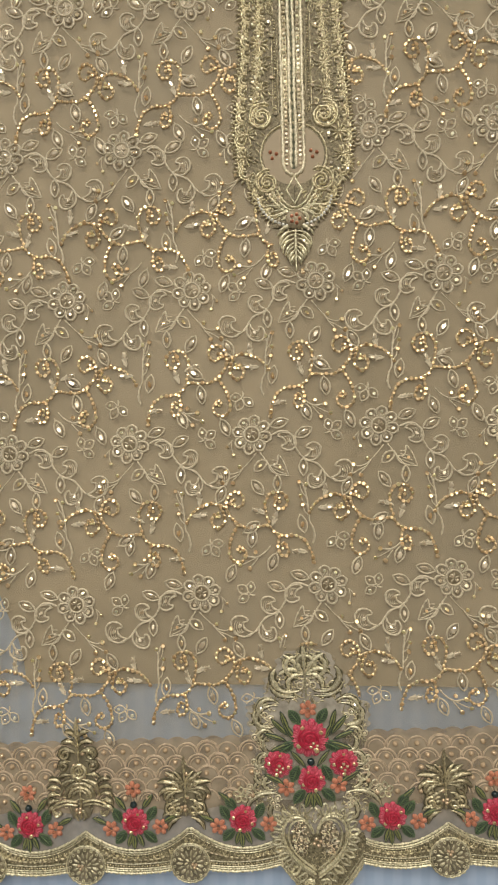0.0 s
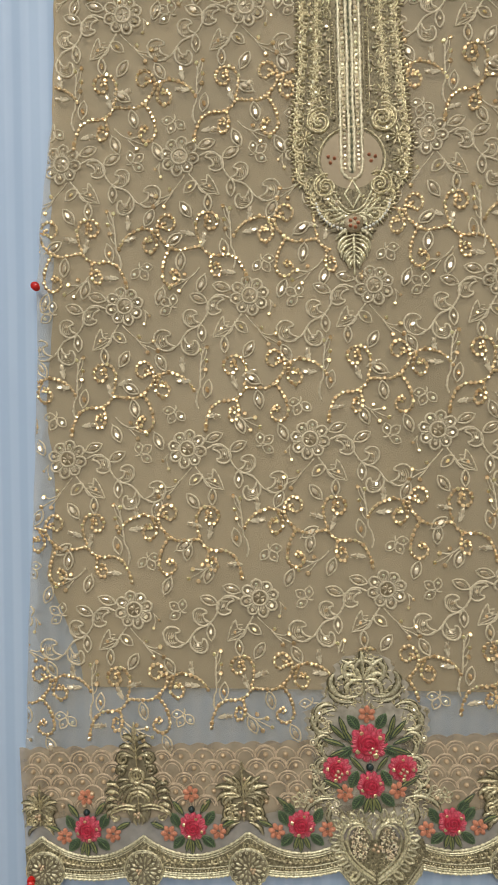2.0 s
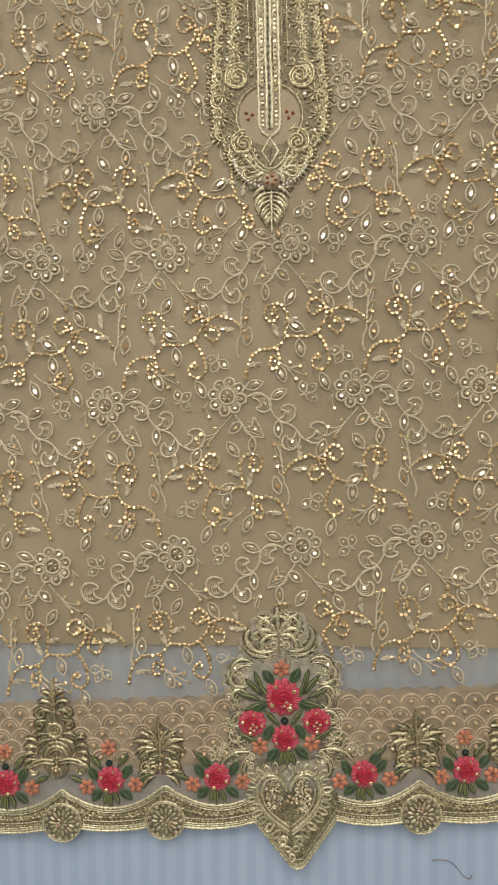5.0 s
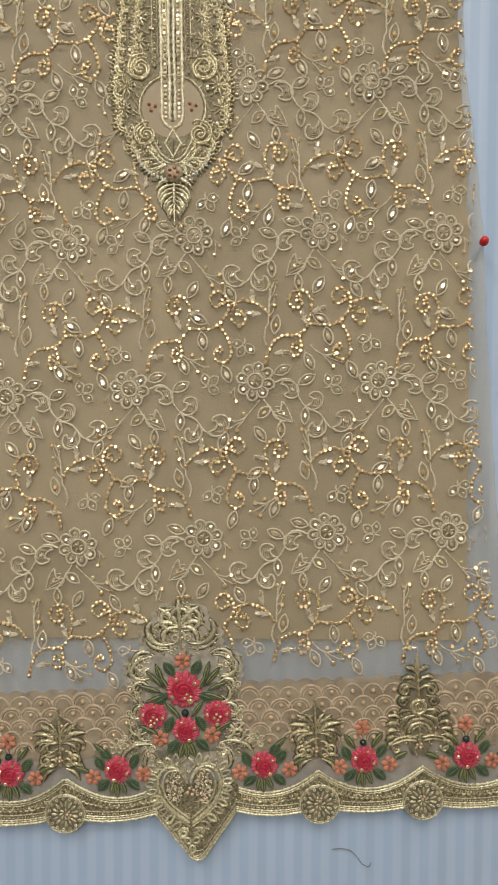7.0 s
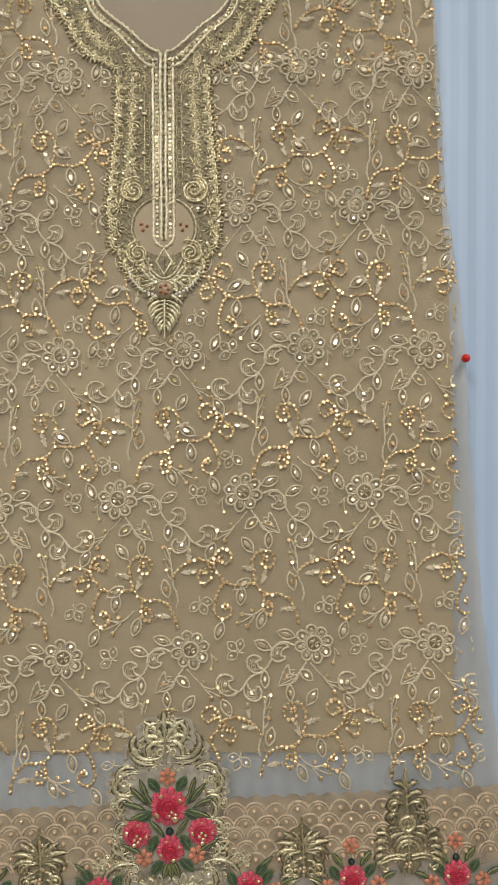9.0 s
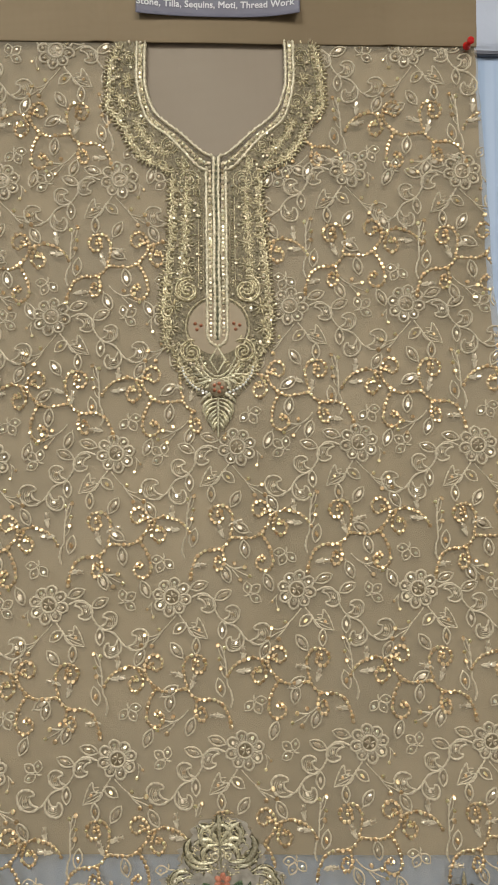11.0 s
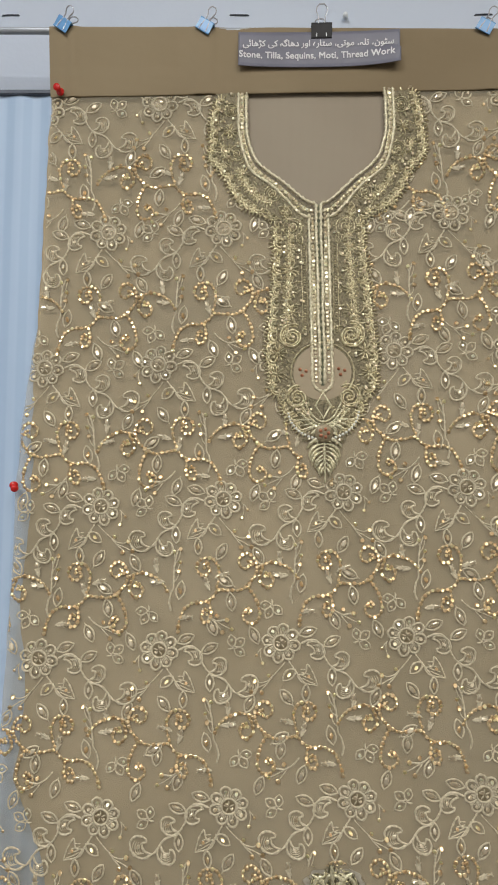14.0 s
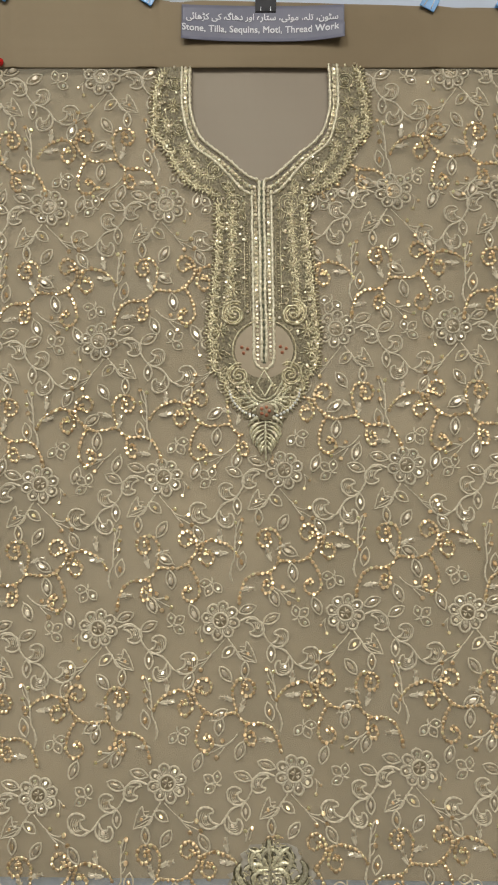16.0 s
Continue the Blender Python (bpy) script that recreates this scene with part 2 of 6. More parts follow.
class Buf:
    """Vertices and faces of one mesh, in the plane x, z; depth towards the viewer is -y."""

    def __init__(self):
        self.v, self.f = [], []

    def mesh(self, name, mat, smooth=True):
        me = bpy.data.meshes.new(name)
        me.from_pydata(self.v, [], self.f)
        me.materials.append(mat)
        if smooth:
            me.polygons.foreach_set("use_smooth", [True] * len(me.polygons))
        me.update()
        return me

    def cord(self, pts, r, h=None, y=0.0, closed=False, twist=0.16, sides=4, taper=False):
        """A raised half-round cord of uneven stitches along points of the plane; tapered, a satin-stitch plume."""
        h = r if h is None else h
        p = np.asarray(pts, float)
        n = len(p)
        if n < 2:
            return
        if closed:
            d = np.roll(p, -1, 0) - np.roll(p, 1, 0)
        else:
            d = np.gradient(p, axis=0)
        d /= np.maximum(np.linalg.norm(d, axis=1, keepdims=True), 1e-9)
        side = np.stack([-d[:, 1], d[:, 0]], 1)
        base = len(self.v)
        for i in range(n):
            k = 1 + twist * math.sin(i * 2.1) + stitch.uniform(-0.2, 0.2)
            if taper:
                k *= 0.25 + 0.75 * math.sin(math.pi * (i / (n - 1)) ** 1.35) ** 0.8
            elif not closed and i in (0, n - 1):
                k *= 0.55
            wander = side[i] * stitch.uniform(-0.16, 0.16) * r
            for j in range(sides + 1):
                a = math.pi * j / sides
                o = side[i] * (math.cos(a) * r * k)
                self.v.append((p[i, 0] + o[0] + wander[0], y - h * k * math.sin(a), p[i, 1] + o[1] + wander[1]))
        w = sides + 1
        for i in range(n if closed else n - 1):
            a, b = base + i * w, base + ((i + 1) % n) * w
            for j in range(sides):
                self.f.append((a + j, b + j, b + j + 1, a + j + 1))

    def dome(self, cx, cz, rx, rz, ang=0.0, h=0.001, y=0.0, n=8, rings=2, tilt=(0, 0), pointed=0.0):
        """A low dome of elliptic or pointed outline, long axis rx turned by ang."""
        base, c, s = len(self.v), math.cos(ang), math.sin(ang)
        for q in range(rings):
            e = math.pi / 2 * q / rings
            k, hh = math.cos(e), math.sin(e) * h
            for i in range(n):
                a = 2 * math.pi * i / n
                u, v = rx * k * math.cos(a), rz * k * math.sin(a)
                if pointed:
                    v *= (1 - abs(math.cos(a)) ** 3 * pointed)
                yy = y - hh - (tilt[0] * u + tilt[1] * v)
                self.v.append((cx + u * c - v * s, yy, cz + u * s + v * c))
        self.v.append((cx, y - h, cz))
        for q in range(rings - 1):
            for i in range(n):
                a, b = base + q * n, base + (q + 1) * n
                self.f.append((a + i, a + (i + 1) % n, b + (i + 1) % n, b + i))
        top, last = len(self.v) - 1, base + (rings - 1) * n
        for i in range(n):
            self.f.append((last + i, last + (i + 1) % n, top))

    def gem(self, cx, cz, rx, rz, ang=0.0, h=0.0012, y=0.0, n=6):
        """A faceted stone or cup sequin with a small flat table, tilted at random."""
        base, c, s = len(self.v), math.cos(ang), math.sin(ang)
        tx, tz = rng.uniform(-0.34, 0.34), rng.uniform(-0.34, 0.34)
        for k, hh in ((1.0, 0.0), (1.0, 0.35), (0.5, 1.0)):
            for i in range(n):
                a = 2 * math.pi * i / n
                u, v = rx * k * math.cos(a), rz * k * math.sin(a)
                self.v.append((cx + u * c - v * s, y - hh * h - (tx * u + tz * v) * (hh > 0), cz + u * s + v * c))
        for q in range(2):
            for i in range(n):
                a, b = base + q * n, base + (q + 1) * n
                self.f.append((a + i, a + (i + 1) % n, b + (i + 1) % n, b + i))
        self.f.append(tuple(base + 2 * n + i for i in range(n)))

    def bead(self, cx, cz, r, y=0.0, long=1.0, ang=0.0):
        """A faceted cup sequin or marquise stone, sewn on a little askew, so that each one catches the light its own way."""
        r *= rng.uniform(0.85, 1.15)
        n = 8 if long < 1.2 else 6
        base, c, s = len(self.v), math.cos(ang), math.sin(ang)
        tx, tz = rng.gauss(0.0, 0.20), rng.gauss(-0.25, 0.19)        # sewn with the face a little upward
        if rng.random() < 0.22:                                      # some hang face down and stay dark
            tz = rng.uniform(0.15, 0.5)
        for k, hh in ((1.0, 0.0), (1.0, 0.25), (0.66, 0.50)):
            for i in range(n):
                a = 2 * math.pi * i / n
                u, v = r * long * k * math.cos(a), r * k * math.sin(a)
                dx, dz = u * c - v * s, u * s + v * c
                self.v.append((cx + dx, y - 0.0007 - hh * r - (tx * dx + tz * dz) * (hh > 0), cz + dz))
        for q in range(2):
            for i in range(n):
                a, b = base + q * n, base + (q + 1) * n
                self.f.append((a + i, a + (i + 1) % n, b + (i + 1) % n, b + i))
        self.f.append(tuple(base + 2 * n + i for i in range(n)))

    def strip(self, lower, upper, y=0.0, thick=0.0006):
        """A thin raised panel between two edges given point by point."""
        base, n = len(self.v), len(lower)
        for (a, b) in zip(lower, upper):
            self.v += [(a[0], y, a[1]), (a[0], y - thick, a[1]), (b[0], y - thick, b[1]), (b[0], y, b[1])]
        for i in range(n - 1):
            a, b = base + 4 * i, base + 4 * i + 4
            for j in range(3):
                self.f.append((a + j, b + j, b + j + 1, a + j + 1))

    def box(self, x0, x1, y0, y1, z0, z1, bevel=0.0):
        bm = bmesh.new()
        bmesh.ops.create_cube(bm, size=1)
        for v in bm.verts:
            v.co = Vector(((x0 + x1) / 2 + v.co.x * (x1 - x0), (y0 + y1) / 2 + v.co.y * (y1 - y0), (z0 + z1) / 2 + v.co.z * (z1 - z0)))
        if bevel:
            bmesh.ops.bevel(bm, geom=bm.edges[:], offset=bevel, segments=2, affect="EDGES")
        self.absorb(bm)

    def lathe(self, profile, n=16, m=Matrix()):
        """Profile rows of radius and height, turned round z, then moved by m."""
        base = len(self.v)
        for r, z in profile:
            for i in range(n):
                a = 2 * math.pi * i / n
                self.v.append(tuple(m @ Vector((r * math.cos(a), r * math.sin(a), z))))
        for q in range(len(profile) - 1):
            for i in range(n):
                a, b = base + q * n, base + (q + 1) * n
                self.f.append((a + i, a + (i + 1) % n, b + (i + 1) % n, b + i))

    def pipe(self, pts, r, n=8):
        """A round wire through points in space."""
        p = [Vector(q) for q in pts]
        base = len(self.v)
        up = Vector((0.03, 1, 0.02)).normalized()
        for i, q in enumerate(p):
            d = (p[min(i + 1, len(p) - 1)] - p[max(i - 1, 0)]).normalized()
            a = d.cross(up).normalized()
            b = d.cross(a)
            for j in range(n):
                t = 2 * math.pi * j / n
                self.v.append(tuple(q + a * (r * math.cos(t)) + b * (r * math.sin(t))))
        for i in range(len(p) - 1):
            for j in range(n):
                a, b = base + i * n, base + (i + 1) * n
                self.f.append((a + j, a + (j + 1) % n, b + (j + 1) % n, b + j))

    def absorb(self, bm):
        base = len(self.v)
        bm.verts.index_update()
        self.v += [tuple(v.co) for v in bm.verts]
        self.f += [tuple(base + v.index for v in f.verts) for f in bm.faces]
        bm.free()


def smooth(pts, step=0.0022, closed=False):
    """Points set evenly along a smooth curve through the given ones."""
    p = [np.array(q, float) for q in pts]
    n = len(p)
    out = []
    for i in range(n if closed else n - 1):
        a = p[(i - 1) % n] if closed or i > 0 else 2 * p[0] - p[1]
        b, c = p[i], p[(i + 1) % n]
        d = p[(i + 2) % n] if closed or i + 2 < n else 2 * p[-1] - p[-2]
        k = max(2, int(np.linalg.norm(c - b) / step))
        for j in range(k):
            t = j / k
            out.append(0.5 * (2 * b + (c - a) * t + (2 * a - 5 * b + 4 * c - d) * t * t + (3 * b - a - 3 * c + d) * t ** 3))
    if not closed:
        out.append(p[-1])
    return np.array(out)


def every(pts, gap):
    """Places at an even gap along a fine curve."""
    p = np.asarray(pts)
    s = np.r_[0, np.cumsum(np.linalg.norm(np.diff(p, axis=0), axis=1))]
    q = np.arange(gap / 2, s[-1], gap)
    return np.stack([np.interp(q, s, p[:, 0]), np.interp(q, s, p[:, 1])], 1)


def spiral(cx, cz, r, turns=1.6, start=0.0, way=1, inner=0.15, n=26):
    t = np.linspace(0, 1, n)
    a = start + way * 2 * math.pi * turns * t
    k = r * (1 - (1 - inner) * t)
    return np.stack([cx + k * np.cos(a), cz + k * np.sin(a)], 1)


def ring(cx, cz, r, n=16, rz=None, ang=0.0):
    rz = r if rz is None else rz
    a = np.arange(n) * 2 * math.pi / n
    u, v = r * np.cos(a), rz * np.sin(a)
    c, s = math.cos(ang), math.sin(ang)
    return np.stack([cx + u * c - v * s, cz + u * s + v * c], 1)


def leaf_outline(cx, cz, length, width, ang, n=14):
    t = np.linspace(0, 1, n // 2 + 1)
    half = width / 2 * np.sin(math.pi * t) ** 0.8
    u = (t - 0.5) * length
    p = np.r_[np.stack([u, half], 1), np.stack([u[::-1], -half[::-1]], 1)[1:-1]]
    c, s = math.cos(ang), math.sin(ang)
    return np.stack([cx + p[:, 0] * c - p[:, 1] * s, cz + p[:, 0] * s + p[:, 1] * c], 1)


def curl(x, z, ang, length, bend, n=9):
    """A comma: sets out at ang and winds tighter towards its tip."""
    pts, step = [(x, z)], length / (n - 1)
    for i in range(1, n):
        a = ang + bend * (i / (n - 1)) ** 1.4
        x, z = x + step * math.cos(a), z + step * math.sin(a)
        pts.append((x, z))
    return pts


def turn(cx, cz, ang, pts):
    c, s = math.cos(ang), math.sin(ang)
    return [(cx + x * c - z * s, cz + x * s + z * c) for x, z in pts]


# ---------------------------------------------------------------- things and parts
PLACE = {}


def thing(name, m, label, category, group="", mesh=None):
    ob = new(name, mesh)
    ob.matrix_world = m
    PLACE[ob] = m.copy()
    return tagged(ob, label, category, group)


def part(name, mesh, parent, m=None, label="", kind=""):
    """One mesh object under a thing or a part, at the pose m of the world."""
    ob = new(name, mesh)
    m = PLACE[parent] if m is None else m
    ob.parent = parent
    ob.matrix_basis = PLACE[parent].inverted() @ m
    PLACE[ob] = m.copy()
    return tagged(ob, label, kind=kind)


def structure(name, buf, mat, label):
    ob = new(name, buf.mesh(name, mat, False))
    return tagged(ob, label, kind="structure")


def between(x, table):
    xs, ys = zip(*table)
    return float(np.interp(x, xs, ys))


# ---------------------------------------------------------------- the room
def build_room():
    b = Buf()
    b.box(-2.2, 2.2, 0.060, 0.20, 0, 2.8)
    structure("wall_north", b, M_WALL, "pale blue-white painted display wall")
    for name, q in (("wall_south", (-2.2, 2.2, -3.6, -3.5, 0, 2.8)), ("wall_west", (-2.3, -2.2, -3.6, 0.2, 0, 2.8)),
                    ("wall_east", (2.2, 2.3, -3.6, 0.2, 0, 2.8))):
        b = Buf()
        b.box(*q)
        structure(name, b, M_ROOM, "plain painted wall of the room")
    b = Buf()
    b.box(-2.3, 2.3, -3.6, 0.2, -0.1, 0)
    structure("floor", b, M_FLOOR, "plain brown vinyl floor")
    b = Buf()
    b.box(-2.3, 2.3, -3.6, 0.2, 2.8, 2.9)
    structure("ceiling", b, M_ROOM, "plain white ceiling")
    # striped sheet: shallow rounded flutes, hung a little unevenly
    b = Buf()
    nx, nz = 460, 24
    for j in range(nz + 1):
        for i in range(nx + 1):
            x = -1.15 + 2.3 * i / nx
            z = 0.02 + (1.804 - 0.021 * x - 0.02) * j / nz
            y = 0.0135 + 0.0010 * math.sin(2 * math.pi * x / 0.043) + 0.0012 * noise.noise((x * 5, z * 1.5, 3))
            b.v.append((x, y, z))
    for j in range(nz):
        for i in range(nx):
            a = j * (nx + 1) + i
            b.f.append((a, a + 1, a + nx + 2, a + nx + 1))
    ob = new("backdrop", b.mesh("backdrop", M_SHEET))
    tagged(ob, "pale blue and white striped satin sheet on the wall", kind="structure")
    b = Buf()
    b.box(-1.15, 1.15, 0.009, 0.060, -0.003, 0.003, 0.001)
    b.v = [(x, y, z + 1.807 - 0.021 * x) for x, y, z in b.v]
    structure("trim", b, M_DARKLINE, "thin dark rail along the sheet's top")


build_room()


def ceiling_lamp(x, y, w, h):
    lamp = thing("ceiling_lamp", pose(x, y, 2.8), "white fluorescent panel lamp on the ceiling", "lamp", "ceiling lamps")
    b = Buf()
    b.box(-w / 2 - 0.02, w / 2 + 0.02, -h / 2 - 0.02, h / 2 + 0.02, -0.05, 0.0, 0.004)
    part("housing", b.mesh("housing", M_ROOM, False), lamp)
    b = Buf()
    b.box(-w / 2, w / 2, -h / 2, h / 2, -0.054, -0.0505)
    part("diffuser", b.mesh("diffuser", M_LAMP, False), lamp)


for q in LAMPS:
    ceiling_lamp(*q[:4])

# ---------------------------------------------------------------- the shirt: cut and cloth
LEFT = [(0.60, -0.411), (0.70, -0.410), (0.782, -0.405), (0.93, -0.399), (1.09, -0.390), (1.235, -0.384), (1.314, -0.383),
        (1.412, -0.376), (1.522, -0.360), (1.651, -0.355), (1.80, -0.353), (1.90, -0.356)]
RIGHT = [(0.60, 0.384), (0.809, 0.376), (0.90, 0.365), (1.039, 0.350), (1.225, 0.336), (1.307, 0.332), (1.401, 0.322), (1.50, 0.307),
         (1.579, 0.303), (1.676, 0.298), (1.795, 0.290), (1.90, 0.288)]
FOLD = 1.799          # lower edge of the folded yoke
LACE_TOP = 0.792


def skin(x, z):
    """Depth of the hanging net: long soft waves."""
    k = max(0.0, min(1.0, (1.81 - z) / 0.12))
    return k * 0.0016 * noise.noise((x * 4.5, 0.3, z * 2.2)) + k * 0.0008 * noise.noise((x * 13, 5.1, z * 6))


shirt = thing("embroidered_shirt", pose(0, 0, 0.59),
              "beige net shirt front with gold sequin vines and a floral hem", "shirt")

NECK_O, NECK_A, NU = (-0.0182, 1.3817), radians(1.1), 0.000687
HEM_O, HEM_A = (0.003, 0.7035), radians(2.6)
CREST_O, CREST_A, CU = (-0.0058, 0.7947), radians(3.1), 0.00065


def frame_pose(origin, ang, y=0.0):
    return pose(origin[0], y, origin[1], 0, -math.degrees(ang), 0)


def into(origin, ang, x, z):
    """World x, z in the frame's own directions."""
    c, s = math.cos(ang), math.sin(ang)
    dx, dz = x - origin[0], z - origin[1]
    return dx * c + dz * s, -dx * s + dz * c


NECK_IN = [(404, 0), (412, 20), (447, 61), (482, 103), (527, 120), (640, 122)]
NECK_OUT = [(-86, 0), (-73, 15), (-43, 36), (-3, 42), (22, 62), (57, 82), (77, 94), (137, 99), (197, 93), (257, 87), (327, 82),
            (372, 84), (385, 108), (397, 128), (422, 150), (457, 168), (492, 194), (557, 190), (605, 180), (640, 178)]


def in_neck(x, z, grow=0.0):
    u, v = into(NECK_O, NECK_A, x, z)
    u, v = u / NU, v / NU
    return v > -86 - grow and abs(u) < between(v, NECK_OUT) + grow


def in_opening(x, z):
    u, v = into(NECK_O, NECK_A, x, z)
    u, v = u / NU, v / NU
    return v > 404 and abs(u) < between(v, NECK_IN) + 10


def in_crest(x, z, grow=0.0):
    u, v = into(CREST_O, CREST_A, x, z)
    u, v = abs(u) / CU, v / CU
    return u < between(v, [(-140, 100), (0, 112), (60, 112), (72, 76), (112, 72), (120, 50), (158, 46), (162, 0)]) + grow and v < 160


def sheet_grid(left, right, z0, z1, depth, hole=None, step=0.005, wave=0.0):
    b = Buf()
    nz = int((z1 - z0) / step)
    nx = int(0.76 / step)
    for j in range(nz + 1):
        z = z0 + (z1 - z0) * j / nz
        a = between(z, left) + wave * noise.noise((0, 1, z * 30))
        c = between(z, right) + wave * noise.noise((9, 1, z * 30))
        for i in range(nx + 1):
            x = a + (c - a) * i / nx
            b.v.append((x, depth(x, z), z))
    for j in range(nz):
        for i in range(nx):
            k = j * (nx + 1) + i
            if hole and hole(*b.v[k][::2]):
                continue
            b.f.append((k, k + 1, k + nx + 2, k + nx + 1))
    return b


b = sheet_grid(LEFT, RIGHT, 0.70, FOLD + 0.004, skin, in_opening, 0.005, 0.0016)
part("net_panel", b.mesh("net_panel", M_NET), shirt, Matrix(), "sheer beige net panel")
LINE_L = [(0.85, -0.335), (0.90, -0.345), (0.98, -0.378), (1.08, -0.366), (1.18, -0.376), (1.30, -0.366), (1.42, -0.368), (1.9, -0.351)]
LINE_R = [(0.85, 0.322), (1.10, 0.320), (1.30, 0.317), (1.42, 0.312), (1.50, 0.303), (1.9, 0.286)]
b = sheet_grid(LINE_L, LINE_R, 0.851, FOLD + 0.02,
               lambda x, z: 0.0056 + 0.0014 * noise.noise((x * 5, 2, z * 4)) + 0.0011 * noise.noise((x * 4, 8, z * 17)) + 0.0004 * noise.noise((x * 22, 8, z * 22)), in_opening, 0.006, 0.003)
part("lining", b.mesh("lining", M_LINING), shirt, Matrix(), "plain beige lining ending above the hem")
b = sheet_grid([(1.63, -0.050), (1.69, -0.098), (1.73, -0.128), (1.9, -0.130)], [(1.63, 0.005), (1.69, 0.050), (1.73, 0.078), (1.9, 0.080)], 1.63, FOLD + 0.02,
               lambda x, z: 0.0040 + 0.0005 * noise.noise((x * 9, 4, z * 5)), None, 0.01)
part("back_panel", b.mesh("back_panel", M_BACK), shirt, Matrix(), "plain grey-beige back seen through the neck")


def rod_line(x):
    """Height of the rod, which hangs a little out of level."""
    return 1.8865 - 0.027 * (x + 0.346)


def build_yoke():
    """The plain top of the cloth, folded over the rod and hanging over the net's edge."""
    b = Buf()
    nx, prof = 150, []
    for k in range(9):                      # over the rod
        a = math.pi * (1 - k / 8)
        prof.append((0.0045 * math.cos(a), 1.8865 + 0.0045 * math.sin(a)))
    prof = [(-prof[0][0], 1.80)] + [(-q[0], q[1]) for q in prof]
    for k in range(1, 15):
        prof.append((-0.0045 + 0.0027 * (k / 14) ** 1.5 - 0.0006 * math.sin(k / 14 * math.pi), 1.8865 - (1.8865 - FOLD - 0.004) * k / 14))
    prof += [(-0.0013, FOLD + 0.001), (-0.0008, FOLD), (-0.0004, FOLD + 0.001), (-0.0003, FOLD + 0.02)]
    for i in range(nx + 1):
        t = i / nx
        for y, z in prof:
            x = between(z, LEFT) + (between(z, RIGHT) - between(z, LEFT)) * t
            # soft pressed creases by the clips
            crease = sum(0.0016 * math.exp(-((x - c) / w) ** 2) for c, w in ((-0.325, 0.006), (-0.168, 0.008), (-0.155, 0.005), (0.185, 0.012)))
            sag = (rod_line(x) - 1.8865) * max(0.0, (z - FOLD) / (1.8865 - FOLD)) + 0.0010 * noise.noise((x * 9, 0, 1))
            b.v.append((x, y - crease * (y < 0) + 0.0012 * noise.noise((x * 12, 3, z * 9)) * (z > FOLD + 0.03), z + sag))
    m = len(prof)
    for i in range(nx):
        for j in range(m - 1):
            a, c = i * m + j, (i + 1) * m + j
            b.f.append((a, c, c + 1, a + 1))
    part("yoke", b.mesh("yoke", M_YOKE), shirt, Matrix(), "plain beige crepe top folded over the rod")


build_yoke()

# ---------------------------------------------------------------- the repeat of the embroidery
S = 0.000645


def P(*pts):
    return [(x * S, -z * S) for x, z in pts]


def crescent(t, cx, cz, r, ang, flip=1):
    """A curled leaf: body to one side, hooked tip, tail running into the stem, inner rows of stitches."""
    loop = [(0.75, -0.94), (0.0, -0.96), (-0.64, -0.55), (-0.9, 0.2), (-0.64, 0.8), (0.0, 0.98), (0.56, 0.74), (0.66, 0.42), (0.30, 0.36), (0.27, -0.06), (0.60, -0.46), (1.1, -0.62)]
    t.cord(smooth(turn(cx, cz, ang, [(x * r, z * r * flip) for x, z in loop]), 0.0022, True), 0.0012, 0.0013, closed=True)
    for k in range(4):
        x = -0.62 + 0.2 * k
        row = [(x + 0.42, -0.72 + 0.05 * k), (x + 0.08, -0.45), (x - 0.02 + 0.02 * k, 0.1), (x + 0.2, 0.55 - 0.04 * k)]
        t.cord(smooth(turn(cx, cz, ang, [(px * r, pz * r * flip) for px, pz in row]), 0.003), 0.00048, 0.0007)


def make_flower():
    t, g, c = Buf(), Buf(), Buf()
    out = []
    for k in range(8):
        a0 = radians(45 * k + 12)
        w = rng.uniform(0.92, 1.06)
        for da, r in ((-22, 21), (-18, 28.5), (-9, 33 * w), (0, 34.5 * w), (9, 33 * w), (18, 28.5), (22, 21)):
            a = a0 + radians(da)
            out.append((r * S * math.cos(a), r * S * math.sin(a)))
        for da in (-11, -4, 4, 11):
            a = a0 + radians(da)
            q = rng.uniform(24, 29) - abs(da) * 0.3
            t.cord([(rr * S * math.cos(a), rr * S * math.sin(a)) for rr in (15, 18, 22, q)], 0.00055, 0.0007)
        if k % 2 or rng.random() < 0.6:
            g.bead(25 * S * math.cos(a0), 25 * S * math.sin(a0), 0.0022)
        a = a0 + radians(22.5)
        t.cord([(rr * S * math.cos(a), rr * S * math.sin(a)) for rr in (15, 18, 22)], 0.0010, 0.0010)
    t.cord(smooth(out, 0.0022, True), 0.0012, 0.0014, closed=True)
    t.cord(ring(0, 0, 13.5 * S, 20), 0.0013, 0.0017, closed=True)
    for k in range(5):
        a = radians(72 * k + 20)
        t.cord([(rr * S * math.cos(a), rr * S * math.sin(a)) for rr in (2, 6, 10)], 0.0008, 0.0014)
    c.dome(0, 0, 12 * S, 12 * S, 0, 0.0005, n=12)
    g.bead(-4 * S, 3 * S, 0.0022)
    g.bead(6 * S, -3 * S, 0.0014)
    return t, g, c


